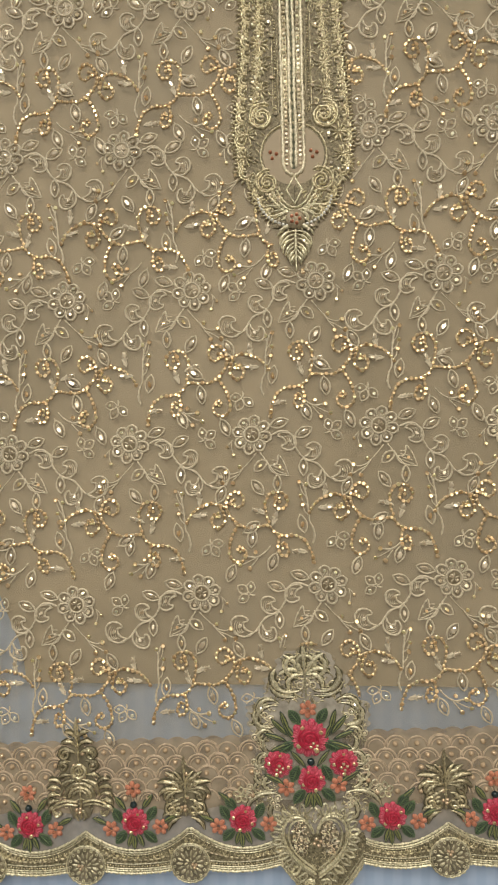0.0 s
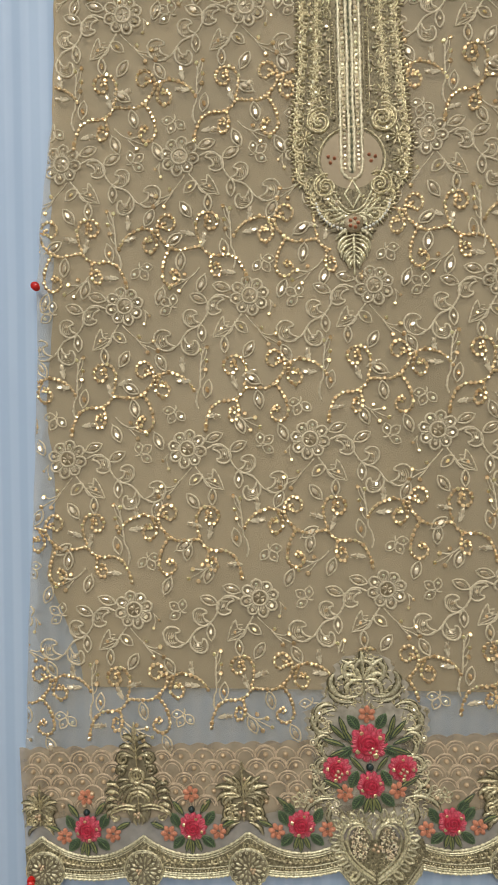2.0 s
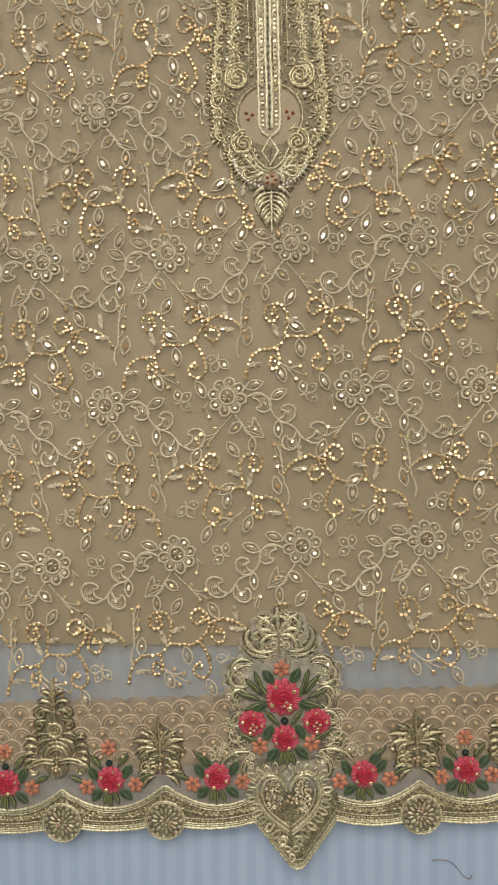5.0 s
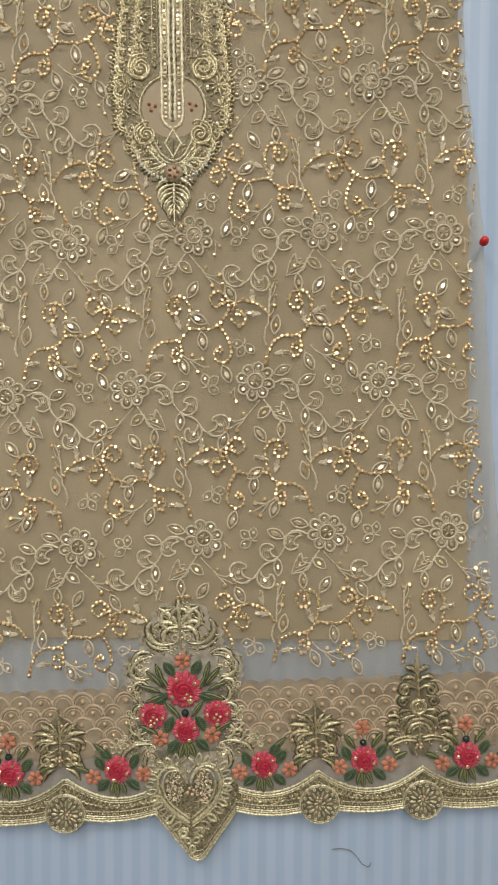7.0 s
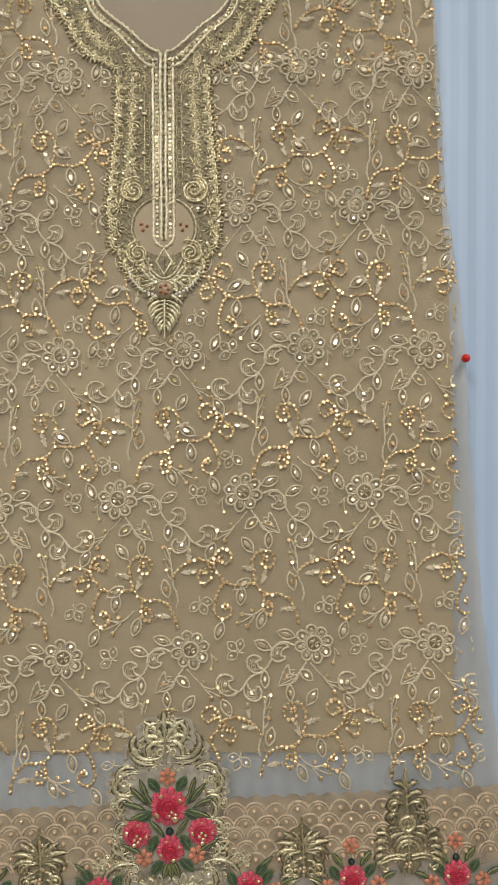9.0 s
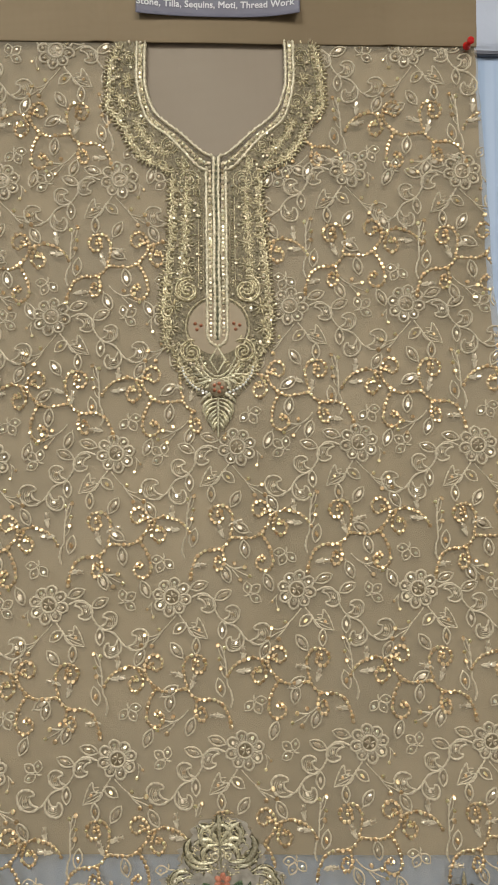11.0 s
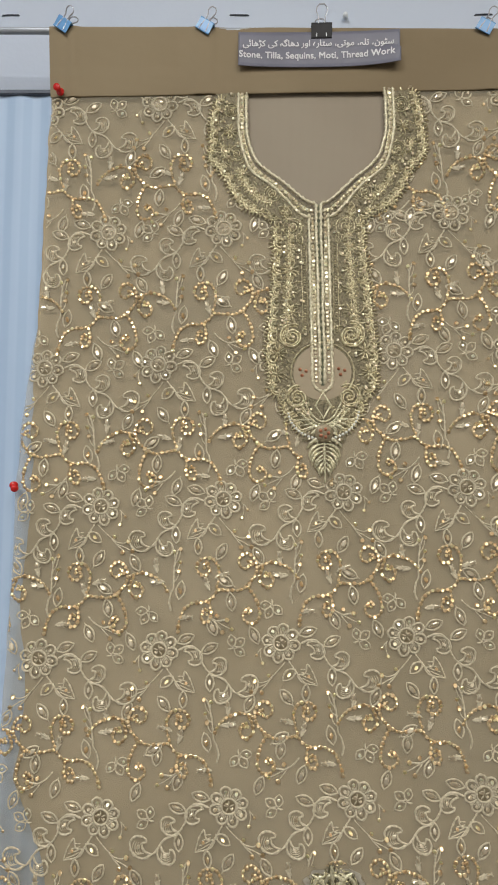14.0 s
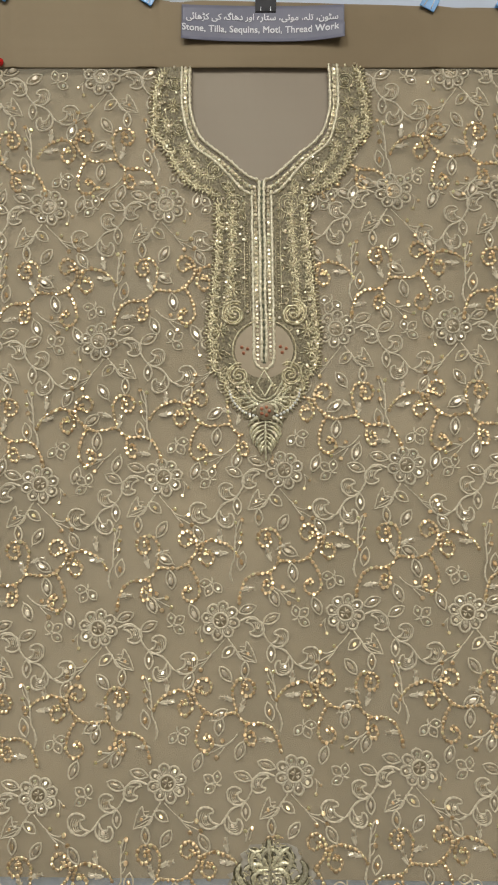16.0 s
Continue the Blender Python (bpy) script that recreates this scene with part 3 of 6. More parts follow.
def make_leaf(length=34, width=17):
    t, g = Buf(), Buf()
    t.cord(leaf_outline(0, 0, length * S, width * S, 0), 0.0010, 0.0011, closed=True)
    t.cord([(-length * 0.62 * S, 0), (-length * 0.5 * S, 0)], 0.0009, 0.001)
    t.cord([(-length * 0.3 * S, 0.8 * S), (0, 3 * S), (length * 0.3 * S, 0.8 * S)], 0.0005, 0.0006)
    t.cord([(-length * 0.3 * S, -0.8 * S), (0, -3 * S), (length * 0.3 * S, -0.8 * S)], 0.0005, 0.0006)
    g.bead(2 * S, 0, 0.0029, 0, 1.75)
    return t, g


def make_feather():
    """A small ragged satin-stitch leaf round one stone."""
    t, g = Buf(), Buf()
    for k in range(13):
        a = rng.uniform(-0.8, 0.8)
        x = rng.uniform(-12, 6)
        t.cord(P((x - 5, -a * 3), (x, rng.uniform(-3, 3)), (x + 7, a * 10)), 0.0010, 0.0010)
    g.bead(4 * S, 0, 0.0023, -0.0003, 1.7, 0.1)
    return t, g


def make_clover():
    t, g = Buf(), Buf()
    for x, z in ((-17, -13), (2, -17), (-16, 9)):
        a = math.atan2(-z, x)
        t.cord(leaf_outline(x * 0.75 * S, -z * 0.75 * S, 22 * S, 15 * S, a, 12), 0.0008, 0.0009, closed=True)
        g.bead(x * 0.85 * S, -z * 0.85 * S, 0.0019)
    t.cord(P((-2, -1), (5, 2), (9, 1)), 0.0011, 0.0012)
    return t, g


def make_buds():
    t, g = Buf(), Buf()
    for pts in (((0, 0), (6, 6), (10, 12)), ((2, 3), (3, 14), (0, 26))):
        t.cord(smooth(P(*pts), 0.002), 0.0006, 0.0007)
        g.bead(pts[-1][0] * S, -pts[-1][1] * S, 0.0018)
    return t, g


def make_vine():
    """The curling branch left of a flower; its origin is the flower's middle."""
    t, g = Buf(), Buf()
    t.cord(smooth(P((-35, 2), (-50, -4), (-63, -3), (-72, 6), (-74, 16), (-79, 30), (-88, 42), (-100, 49), (-112, 54), (-120, 62), (-126, 70), (-132, 78), (-141, 83), (-150, 86))), 0.0012, 0.0013)
    for cx, cz, r, a, fl in ((-63, 14, 16, 0.0, -1), (-106, 33, 16, 0.0, 1), (-111, 83, 16, 1.57, -1), (-158, 68, 19, 0.0, 1)):
        crescent(t, cx * S, -cz * S, r * S, a, fl)
        g.bead((cx - 2) * S, -(cz - 1) * S, 0.0020, 0, 1.5, a + 0.7)
    t.cord(leaf_outline(-89 * S, -60 * S, 32 * S, 15 * S, radians(-88)), 0.0010, 0.0011, closed=True)
    g.bead(-89 * S, -59 * S, 0.0018, 0, 1.8, radians(90))
    return t, g


def make_fan():
    """Stem below a flower with a fan leaf, two pods and a twig of buds."""
    t, g = Buf(), Buf()
    t.cord(smooth(P((-13, 30), (-24, 45), (-31, 55), (-40, 66), (-46, 72))), 0.0010, 0.0010)
    t.cord(smooth(P((-66, 73), (-58, 52), (-47, 36), (-44, 52), (-30, 56), (-40, 68), (-66, 73))), 0.0009, 0.001)
    for k in range(4):
        t.cord(smooth(P((-62 + k * 5, 70 - k * 8), (-50 + k * 3, 66 - k * 7), (-38 + k, 60 - k * 5))), 0.0006, 0.0007)
    g.bead(-50 * S, -57 * S, 0.0020)
    for cx, cz, ln, wd, a in ((-15, 55, 30, 16, -40), (-45, 86, 30, 14, -88)):
        t.cord(leaf_outline(cx * S, -cz * S, ln * S, wd * S, radians(a)), 0.0010, 0.0011, closed=True)
        g.bead(cx * S, -cz * S, 0.0018, 0, 1.8, radians(a))
    t.cord(smooth(P((-8, 33), (6, 50), (14, 58), (24, 67), (38, 70), (45, 66))), 0.0007, 0.0008)
    t.cord(smooth(P((14, 58), (24, 72), (36, 84))), 0.0007, 0.0008)
    t.cord(smooth(P((22, 70), (38, 78), (52, 86))), 0.0007, 0.0008)
    for x, z in ((21, 57), (46, 67), (33, 86), (52, 85)):
        g.bead(x * S, -z * S, 0.0024)
    return t, g


def make_sprig():
    t, g = Buf(), Buf()
    t.cord(smooth(P((-96, 186), (-93, 168), (-89, 160), (-88, 125), (-84, 100), (-78, 88))), 0.0010, 0.0010)
    t.cord(smooth(P((-92, 200), (-96, 186), (-93, 168))), 0.0012, 0.0012)
    for (x0, z0), (x, z) in (((-87, 118), (-76, 90)), ((-88, 128), (-88, 95)), ((-89, 132), (-77, 114)), ((-89, 150), (-79, 130))):
        t.cord(smooth(P((x0, z0), ((x0 + x) / 2 + 2, (z0 + z) / 2 + 3), (x, z))), 0.0006, 0.0007)
        g.bead(x * S, -z * S, 0.0024)
    t.cord(leaf_outline(-76 * S, -164 * S, 34 * S, 16 * S, radians(80)), 0.0010, 0.0011, closed=True)
    g.gem(-76 * S, -165 * S, 0.0036, 0.0022, radians(100), 0.0017)
    return t, g


SWIRLS = (
    ((-52, 108), (-42, 103), (-28, 105), (-18, 118), (-17, 134), (-20, 150), (-22, 160), (0, 163), (18, 164), (34, 156), (46, 142), (52, 126), (50, 112),
     (40, 101), (28, 101), (20, 112), (24, 124), (34, 127), (40, 118)),
    ((-52, 108), (-57, 120), (-50, 132), (-38, 132), (-33, 122), (-40, 116)),
    ((48, 137), (55, 126), (63, 122), (82, 119), (102, 126), (117, 139), (124, 152)),
    ((64, 124), (57, 138), (56, 152), (66, 162), (77, 158), (79, 145), (70, 139)),
    ((32, 157), (44, 176), (50, 196), (50, 212), (44, 222), (32, 224), (22, 217), (21, 206), (30, 202)),
    ((-22, 162), (-34, 176), (-48, 181), (-68, 182), (-83, 190), (-92, 206), (-97, 222), (-98, 234)),
    ((-39, 179), (-36, 198), (-40, 214), (-50, 216), (-55, 206), (-48, 199)),
)


def make_swirls():
    t, g = Buf(), Buf()
    for n, pts in enumerate(SWIRLS):
        if n in (0, 1, 3, 4, 6):             # a tight ring of sequins in the eye of each scroll
            ex, ez = pts[-1]
            for k in range(5):
                a = 1.256 * k + n + rng.uniform(-0.4, 0.4)
                k2 = rng.uniform(3.0, 6.5)
                g.bead((ex + k2 * math.cos(a)) * S, -(ez + k2 * math.sin(a)) * S, rng.uniform(0.0015, 0.0021), -0.0002)
        q = smooth(P(*pts), 0.002)
        t.cord(q, 0.0015, 0.0007, twist=0.35)
        for i, (x, z) in enumerate(every(q, 0.0054)):
            g.bead(x + rng.uniform(-0.0004, 0.0004), z + rng.uniform(-0.0004, 0.0004), rng.choice((0.0016, 0.0020, 0.0022, 0.0025)), -0.0002)
    return t, g


def make_twig():
    """A cream twig with buds under the gold swirl."""
    t, g = Buf(), Buf()
    t.cord(smooth(P((-34, 196), (-24, 208), (-10, 217), (6, 216), (12, 214))), 0.0010, 0.0010)
    t.cord(smooth(P((-10, 217), (6, 226), (20, 232))), 0.0007, 0.0008)
    t.cord(smooth(P((-12, 218), (-4, 228), (3, 237))), 0.0007, 0.0008)
    for x, z in ((-7, 208), (11, 215), (20, 231), (3, 237)):
        g.bead(x * S, -z * S, 0.0024)
    return t, g


KINDS = {}
for kind, maker, tmat in (("flower", make_flower, M_THREAD), ("leaf", make_leaf, M_THREAD), ("feather", make_feather, M_THREAD),
                          ("clover", make_clover, M_THREAD), ("buds", make_buds, M_THREAD), ("vine", make_vine, M_THREAD),
                          ("fan", make_fan, M_THREAD), ("sprig", make_sprig, M_THREAD), ("swirls", make_swirls, M_GOLDTHREAD),
                          ("twig", make_twig, M_THREAD)):
    bufs = maker()
    made = [bufs[0].mesh(kind, tmat), bufs[1].mesh("bead_trim", M_SEQUIN if kind in ("swirls", "fan", "twig", "sprig", "buds") else M_STONE, False)]
    if len(bufs) > 2:
        made.append(bufs[2].mesh("centre", M_DARKSTONE))
    KINDS[kind] = made

NAMES = {"flower": "embroidered_flower", "leaf": "embroidered_leaf", "feather": "satin_stitch_leaf", "clover": "embroidered_clover", "buds": "bud_fork",
         "vine": "curling_vine", "fan": "fan_leaf_stem", "sprig": "bud_sprig", "swirls": "sequin_scroll", "twig": "bud_twig"}
LABELS = {"flower": "cream thread flower with bronze centre", "swirls": "gold cord scroll set with sequins"}

# kind, origin of the piece, its middle for the cut, turn in degrees
CELL = [("flower", (0, 0), (0, 0), 0), ("vine", (0, 0), (-105, 45), 0), ("fan", (0, 0), (-10, 60), 0), ("clover", (86, 7), (86, 7), 0), ("buds", (34, 8), (38, 18), 0),
        ("swirls", (0, 0), (15, 160), 0), ("sprig", (0, 0), (-86, 140), 0), ("twig", (0, 0), (-5, 220), 0),
        ("leaf", (-49, -18), (-49, -18), 160), ("leaf", (-91, 0), (-91, 0), 155), ("leaf", (-6, 94), (-6, 94), 55), ("leaf", (60, 104), (60, 104), 118),
        ("leaf", (8, 184), (8, 184), -80), ("leaf", (48, 244), (48, 244), -68), ("leaf", (-27, 227), (-27, 227), -70), ("leaf", (96, -112), (96, -112), 30),
        ("feather", (98, 107), (98, 107), 95), ("feather", (-35, 147), (-35, 147), 110), ("feather", (-4, 135), (-4, 135), 20),
        ("feather", (96, 139), (96, 139), 175), ("feather", (-72, 209), (-72, 209), 5), ("clover", (82, 190), (82, 188), 100)]

# places of the flowers, row by row: middle column offset, then x, z
ROWS = {0: {-1.5: (-0.217, 1.788), 1.5: (0.204, 1.795)},
        1: {-2: (-0.2774, 1.6261), -1: (-0.1372, 1.6298), 1: (0.1346, 1.6464), 2: (0.2705, 1.6446)},
        2: {-2.5: (-0.3512, 1.4596), -1.5: (-0.2146, 1.4642), 0.5: (0.0648, 1.4800), 1.5: (0.2022, 1.4840)},
        3: {-2: (-0.2801, 1.2955), -1: (-0.1359, 1.3045), 0: (0.0045, 1.3133), 1: (0.1467, 1.3194), 2: (0.2857, 1.3176)},
        4: {-2.5: (-0.3500, 1.1198), -1.5: (-0.2097, 1.1307), -0.5: (-0.0690, 1.1404), 0.5: (0.0744, 1.1497), 1.5: (0.2144, 1.1515)},
        5: {-2: (-0.2735, 0.9448), -1: (-0.1277, 0.9590), 0: (0.0166, 0.9697), 1: (0.1578, 0.9775), 2: (0.2977, 0.9797)}}


def on_cloth(x, z):
    """Whether a spot of the repeat lies on the net, clear of fold, neck trim, crest and hem lace."""
    if not between(z, LEFT) + 0.001 < x < between(z, RIGHT) - 0.001 - 0.014 * max(0.0, min(1.0, (1.40 - z) / 0.1)):
        return False
    return z < FOLD - 0.001 and z > LACE_TOP + 0.045 * x - 0.003 and not in_neck(x, z) and not in_crest(x, z)


def cut(mesh, m):
    """The mesh itself where all of it lies on the cloth, a trimmed copy where some does, None where nothing does."""
    if m.to_translation().x > 9:
        return None
    keep = []
    for v in mesh.vertices:
        w = m @ v.co
        keep.append(on_cloth(w.x, w.z))
    if all(keep):
        return mesh
    if not any(keep):
        return None
    # keep or drop whole small pieces, so that no stone is split
    faces = [tuple(f.vertices) for f in mesh.polygons if all(keep[i] for i in f.vertices)]
    if not faces:
        return None
    used = sorted({i for f in faces for i in f})
    index = {i: k for k, i in enumerate(used)}
    me = bpy.data.meshes.new(mesh.name)
    me.from_pydata([tuple(mesh.vertices[i].co) for i in used], [], [tuple(index[i] for i in f) for f in faces])
    me.materials.append(mesh.materials[0])
    me.polygons.foreach_set("use_smooth", [True] * len(me.polygons))
    me.update()
    return me


ONE_STONE = ("leaf", "feather")


def set_cell(row, x0, z0):
    mirror = -1 if row % 2 == 0 else 1
    lean = radians(2.6 + rng.uniform(-0.6, 0.6))
    c, s = math.cos(lean), math.sin(lean)
    for kind, (ox, oz), (mx, mz), deg in CELL:
        u, v = mirror * ox * S, -oz * S
        px, pz = x0 + u * c - v * s, z0 + u * s + v * c
        u, v = mirror * mx * S, -mz * S
        wx, wz = x0 + u * c - v * s, z0 + u * s + v * c
        m = pose(px, skin(wx, wz) - 0.0004, pz, 0, -math.degrees(lean), 0) @ Matrix.Diagonal((mirror, 1, 1, 1)) @ pose(0, 0, 0, 0, -deg - rng.uniform(-3, 3), 0)
        body = cut(KINDS[kind][0], m)
        if body is None:
            continue
        motif = part(NAMES[kind], body, shirt, m, LABELS.get(kind, ""))
        stones = cut(KINDS[kind][1], m)
        if stones:
            part("stone" if kind in ONE_STONE else "bead_trim", stones, motif, m, "", "" if kind in ONE_STONE else "stuff")
        if len(KINDS[kind]) > 2:
            centre = cut(KINDS[kind][2], m)
            if centre:
                part("centre", centre, motif, m)


for row, known in ROWS.items():
    cols = sorted(known)
    for half in range(-6, 7):
        col = half / 2
        if (col * 2) % 2 != (0 if row % 2 else 1):
            continue
        if col in known:
            x, z = known[col]
        else:
            near = min(cols, key=lambda k: abs(k - col))
            x, z = known[near][0] + (col - near) * 0.1405, known[near][1] + (col - near) * 0.006
        set_cell(row, x, z)
for col in range(-3, 4):                    # the repeat above the fold shows only its lower end
    set_cell(-1, 0.002 + col * 0.139, 1.967 + col * 0.004)


# ---------------------------------------------------------------- gold-thread motifs shared by neckline, crest and hem
def zari_star(r, rays=10):
    b = Buf()
    for k in range(rays):
        a = 2 * math.pi * k / rays + rng.uniform(-0.1, 0.1)
        b.cord([(q * r * math.cos(a), q * r * math.sin(a)) for q in (0.12, 0.4, 0.7, rng.uniform(0.85, 1))], 0.0014, 0.0024, taper=True)
    b.dome(0, 0, 0.2 * r, 0.2 * r, 0, 0.0022)
    return b


def zari_scroll(r):
    b = Buf()
    b.cord(spiral(0, 0, r, 1.9, 1.9, -1, 0.12, 40), 0.0012, 0.0022, twist=0.25)
    b.cord(spiral(0, 0, r * 0.84, 1.3, 1.9, -1, 0.25, 26), 0.0006, 0.001)
    for k in range(9):
        a = 1.6 - k * 0.42
        b.cord([(r * q * math.cos(a - (q - 1) * 0.8), r * q * math.sin(a - (q - 1) * 0.8)) for q in (1.05, 1.15, 1.28)], 0.0008, 0.0011)
    b.dome(0, 0, 0.2 * r, 0.2 * r, 0, 0.002)
    return b


def zari_rosette(r):
    b = Buf()
    for q in (1.0, 0.72, 0.42):
        b.cord(ring(0, 0, r * q, 18), 0.0009, 0.0013, closed=True, twist=0.25)
    for k in range(12):
        a = 2 * math.pi * k / 12
        b.dome(r * 1.16 * math.cos(a), r * 1.16 * math.sin(a), 0.0014, 0.0009, a, 0.001, n=6)
    b.dome(0, 0, 0.24 * r, 0.24 * r, 0, 0.002)
    return b


def zari_leaf(r):
    b = Buf()
    b.cord(leaf_outline(0, 0, 2 * r, 0.95 * r, 0, 16), 0.0012, 0.0019, closed=True, twist=0.2)
    b.cord([(-r, 0), (0, 0), (r * 0.9, 0)], 0.0007, 0.0012)
    for k in range(5):
        x = -0.6 * r + k * 0.3 * r
        for s in (1, -1):
            b.cord([(x, 0), (x + 0.16 * r, s * 0.18 * r), (x + 0.26 * r, s * 0.32 * r)], 0.0006, 0.0009)
    return b


def zari_shell(r):
    """A scallop shell: fine plumes fanned outwards from a double arch with a bead in it."""
    b = Buf()
    for q, w in ((0.36, 0.0013), (0.54, 0.0009)):
        b.cord(smooth([(q * r * math.cos(a), q * r * math.sin(a)) for a in np.linspace(-1.75, 1.75, 7)]), w, w * 1.6, twist=0.1)
    for k in range(9):
        a = radians(-92 + 23 * k)
        b.cord([(q * r * math.cos(a), q * r * math.sin(a)) for q in (0.56, 0.7, 0.85, 1.0 + 0.08 * (k % 2))], 0.0010, 0.0018, taper=True)
    b.dome(0, 0, 0.2 * r, 0.2 * r, 0, 0.0024)
    return b


ZARI = {}
for kind, maker in (("star", zari_star), ("scroll", zari_scroll), ("rosette", zari_rosette), ("gold_leaf", zari_leaf), ("shell", zari_shell)):
    ZARI[kind] = maker(0.012).mesh(kind, M_ZARI)


def set_zari(kind, parent, origin, ang, u, v, r, deg=0.0, mirror=1, y=-0.0012, name=None):
    """A gold-thread motif of radius r (metres) in a frame's own place."""
    c, s = math.cos(ang), math.sin(ang)
    x, z = origin[0] + u * c - v * s, origin[1] + u * s + v * c
    k = r / 0.012
    m = pose(x, skin(x, z) + y, z, 0, -math.degrees(ang), 0) @ Matrix.Diagonal((mirror, 1, 1, 1)) @ pose(0, 0, 0, 0, -deg, 0) @ Matrix.Diagonal((k, 0.5 + 0.5 * k, k, 1))
    return part(name or kind, ZARI[kind], parent, m)


def strokes(b, count, inside, box, long=0.010, r=0.00055):
    """Short curved rows of gold stitches strewn inside a shape."""
    x0, x1, z0, z1 = box
    n = 0
    while n < count:
        x, z = rng.uniform(x0, x1), rng.uniform(z0, z1)
        if not inside(x, z):
            continue
        n += 1
        a, bend, l = rng.uniform(0, 6.28), rng.uniform(-1.6, 1.6), long * rng.uniform(0.5, 1.2)
        pts = []
        for t in (-0.5, -0.2, 0.15, 0.5):
            q = a + bend * t
            pts.append((x + l * t * math.cos(q), z + l * t * math.sin(q)))
        b.cord(pts, r * rng.uniform(0.8, 1.5), r * rng.uniform(1.2, 2.2), y=-0.0008)


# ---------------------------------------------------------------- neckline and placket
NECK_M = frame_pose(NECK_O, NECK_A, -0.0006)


def N(*pts):
    return [(u * NU, v * NU) for u, v in pts]


def neck_inner(v):
    if v > 404:
        return between(v, NECK_IN) + 18
    return 20 if v > 70 else 0.5


def build_neck():
    fill = Buf()
    vs = [v for v in np.arange(-12, 618, 6)]
    for s in (1, -1):
        fill.strip(N(*[(s * min(neck_inner(v), between(v, NECK_OUT) - 0.5), v) for v in vs]),
                   N(*[(s * (between(v, NECK_OUT) - 5 + 6 * noise.noise((v * 0.11, s, 7))), v) for v in vs]), 0, 0.0007)
    trim = part("neckline_trim", fill.mesh("neckline_trim", M_ZARIFILL, False), shirt, NECK_M, "dense antique-gold thread border")
    # piping: two pale cords with beads between, round the neck and down the slit
    for s in (1, -1):
        edge = [(404, 5), (412, 24), (447, 63), (482, 104), (527, 121), (570, 123), (612, 122)]
        inner = smooth(N(*[(s * u, v) for v, u in edge]), 0.0024)
        slit_in = smooth(N(*[(s * 4.2 + 0.5 * math.sin(v), v) for v in range(404, 74, -30)] + [(s * 4.0, 84)]), 0.0024)
        outer = smooth(N(*[(s * (u + (8 if v < 420 else 14)), v - (11 if v < 500 else 0) - (14 if v < 420 else 0)) for v, u in edge]), 0.0024)
        slit_out = smooth(N(*[(s * 17, v) for v in range(386, 92, -30)] + [(s * 17, 92), (s * 13, 80), (s * 5, 73), (0, 72)]), 0.0024)
        for q, name in ((inner, "neck_piping"), (outer, "neck_piping"), (slit_in, "placket_cord"), (slit_out, "placket_cord")):
            b = Buf()
            b.cord(q, 0.0020, 0.0022, y=-0.0008, twist=0.3, sides=6)
            part(name, b.mesh(name, M_ZARILIGHT), trim, NECK_M, "pale gold twisted cord")
        b = Buf()
        mid = smooth(N(*[(s * (u + (4 if v < 420 else 8)), v - (7 if v < 500 else 0) - (6 if v < 420 else 0)) for v, u in edge]), 0.002)
        b.cord(mid, 0.0024, 0.0006, y=-0.0005)
        b.cord(N((s * 11, 392), (s * 11, 240), (s * 11, 90)), 0.0026, 0.0006, y=-0.0005)
        part("braid", b.mesh("braid", M_ZARI), trim, NECK_M)
        b = Buf()
        for x, z in list(every(mid, 0.0054)) + [(s * 11 * NU, v * NU) for v in np.arange(90, 394, 7.0)]:
            b.bead(x, z, 0.0018, -0.0008)
        part("bead_trim", b.mesh("bead_trim", M_STONE, False), trim, NECK_M, "", "stuff")
        # checked strip beside the slit
        b = Buf()
        for v in np.arange(176, 330, 4.6):
            b.dome(s * 27 * NU, v * NU, 0.0016, 0.0010, 0, 0.0013, y=-0.0008, n=6)
        b.cord(N((s * 22.5, 172), (s * 22.5, 250), (s * 22.5, 332)), 0.0006, 0.0012, y=-0.0006)
        b.cord(N((s * 31.5, 172), (s * 31.5, 250), (s * 31.5, 332)), 0.0006, 0.0012, y=-0.0006)
        part("checked_strip", b.mesh("checked_strip", M_ZARI), trim, NECK_M)
    groove = Buf()
    groove.strip(N((-2.6, 82), (-2.6, 250), (-2.6, 402)), N((2.6, 82), (2.6, 250), (2.6, 402)), -0.0004, 0.0008)
    part("slit", groove.mesh("slit", M_GROOVE, False), trim, NECK_M, "dark green slit between the cords")
    # beige disc round the slit's end
    disc = Buf()
    disc.dome(0, 105 * NU, 52 * NU, 50 * NU, 0, 0.0006, y=-0.0006, n=36, rings=3)
    part("disc", disc.mesh("disc", cloth("disc_net", (0.37, 0.305, 0.21), (0.43, 0.36, 0.25))), trim, NECK_M, "plain beige round panel")
    rim = Buf()
    rim.cord(smooth([(54 * NU * math.cos(a), (105 + 52 * math.sin(a)) * NU) for a in np.linspace(-0.7, 3.84, 24)]), 0.0012, 0.0015, y=-0.0008, twist=0.2)
    part("disc_cord", rim.mesh("disc_cord", M_ZARI), trim, NECK_M)
    for s in (1, -1):
        b = Buf()
        for du, dv in ((-5, 4), (5, 1), (-2, -6)):
            b.dome((s * 33 + du) * NU, (107 + dv) * NU, 0.0021, 0.0021, 0, 0.0022, y=-0.0012, n=10, rings=3)
        part("bead_cluster", b.mesh("bead_cluster", M_REDBEAD), trim, NECK_M, "three copper beads")
    # lower shield: nested cups, diamond, bead arc, rosette and tip leaf
    b = Buf()
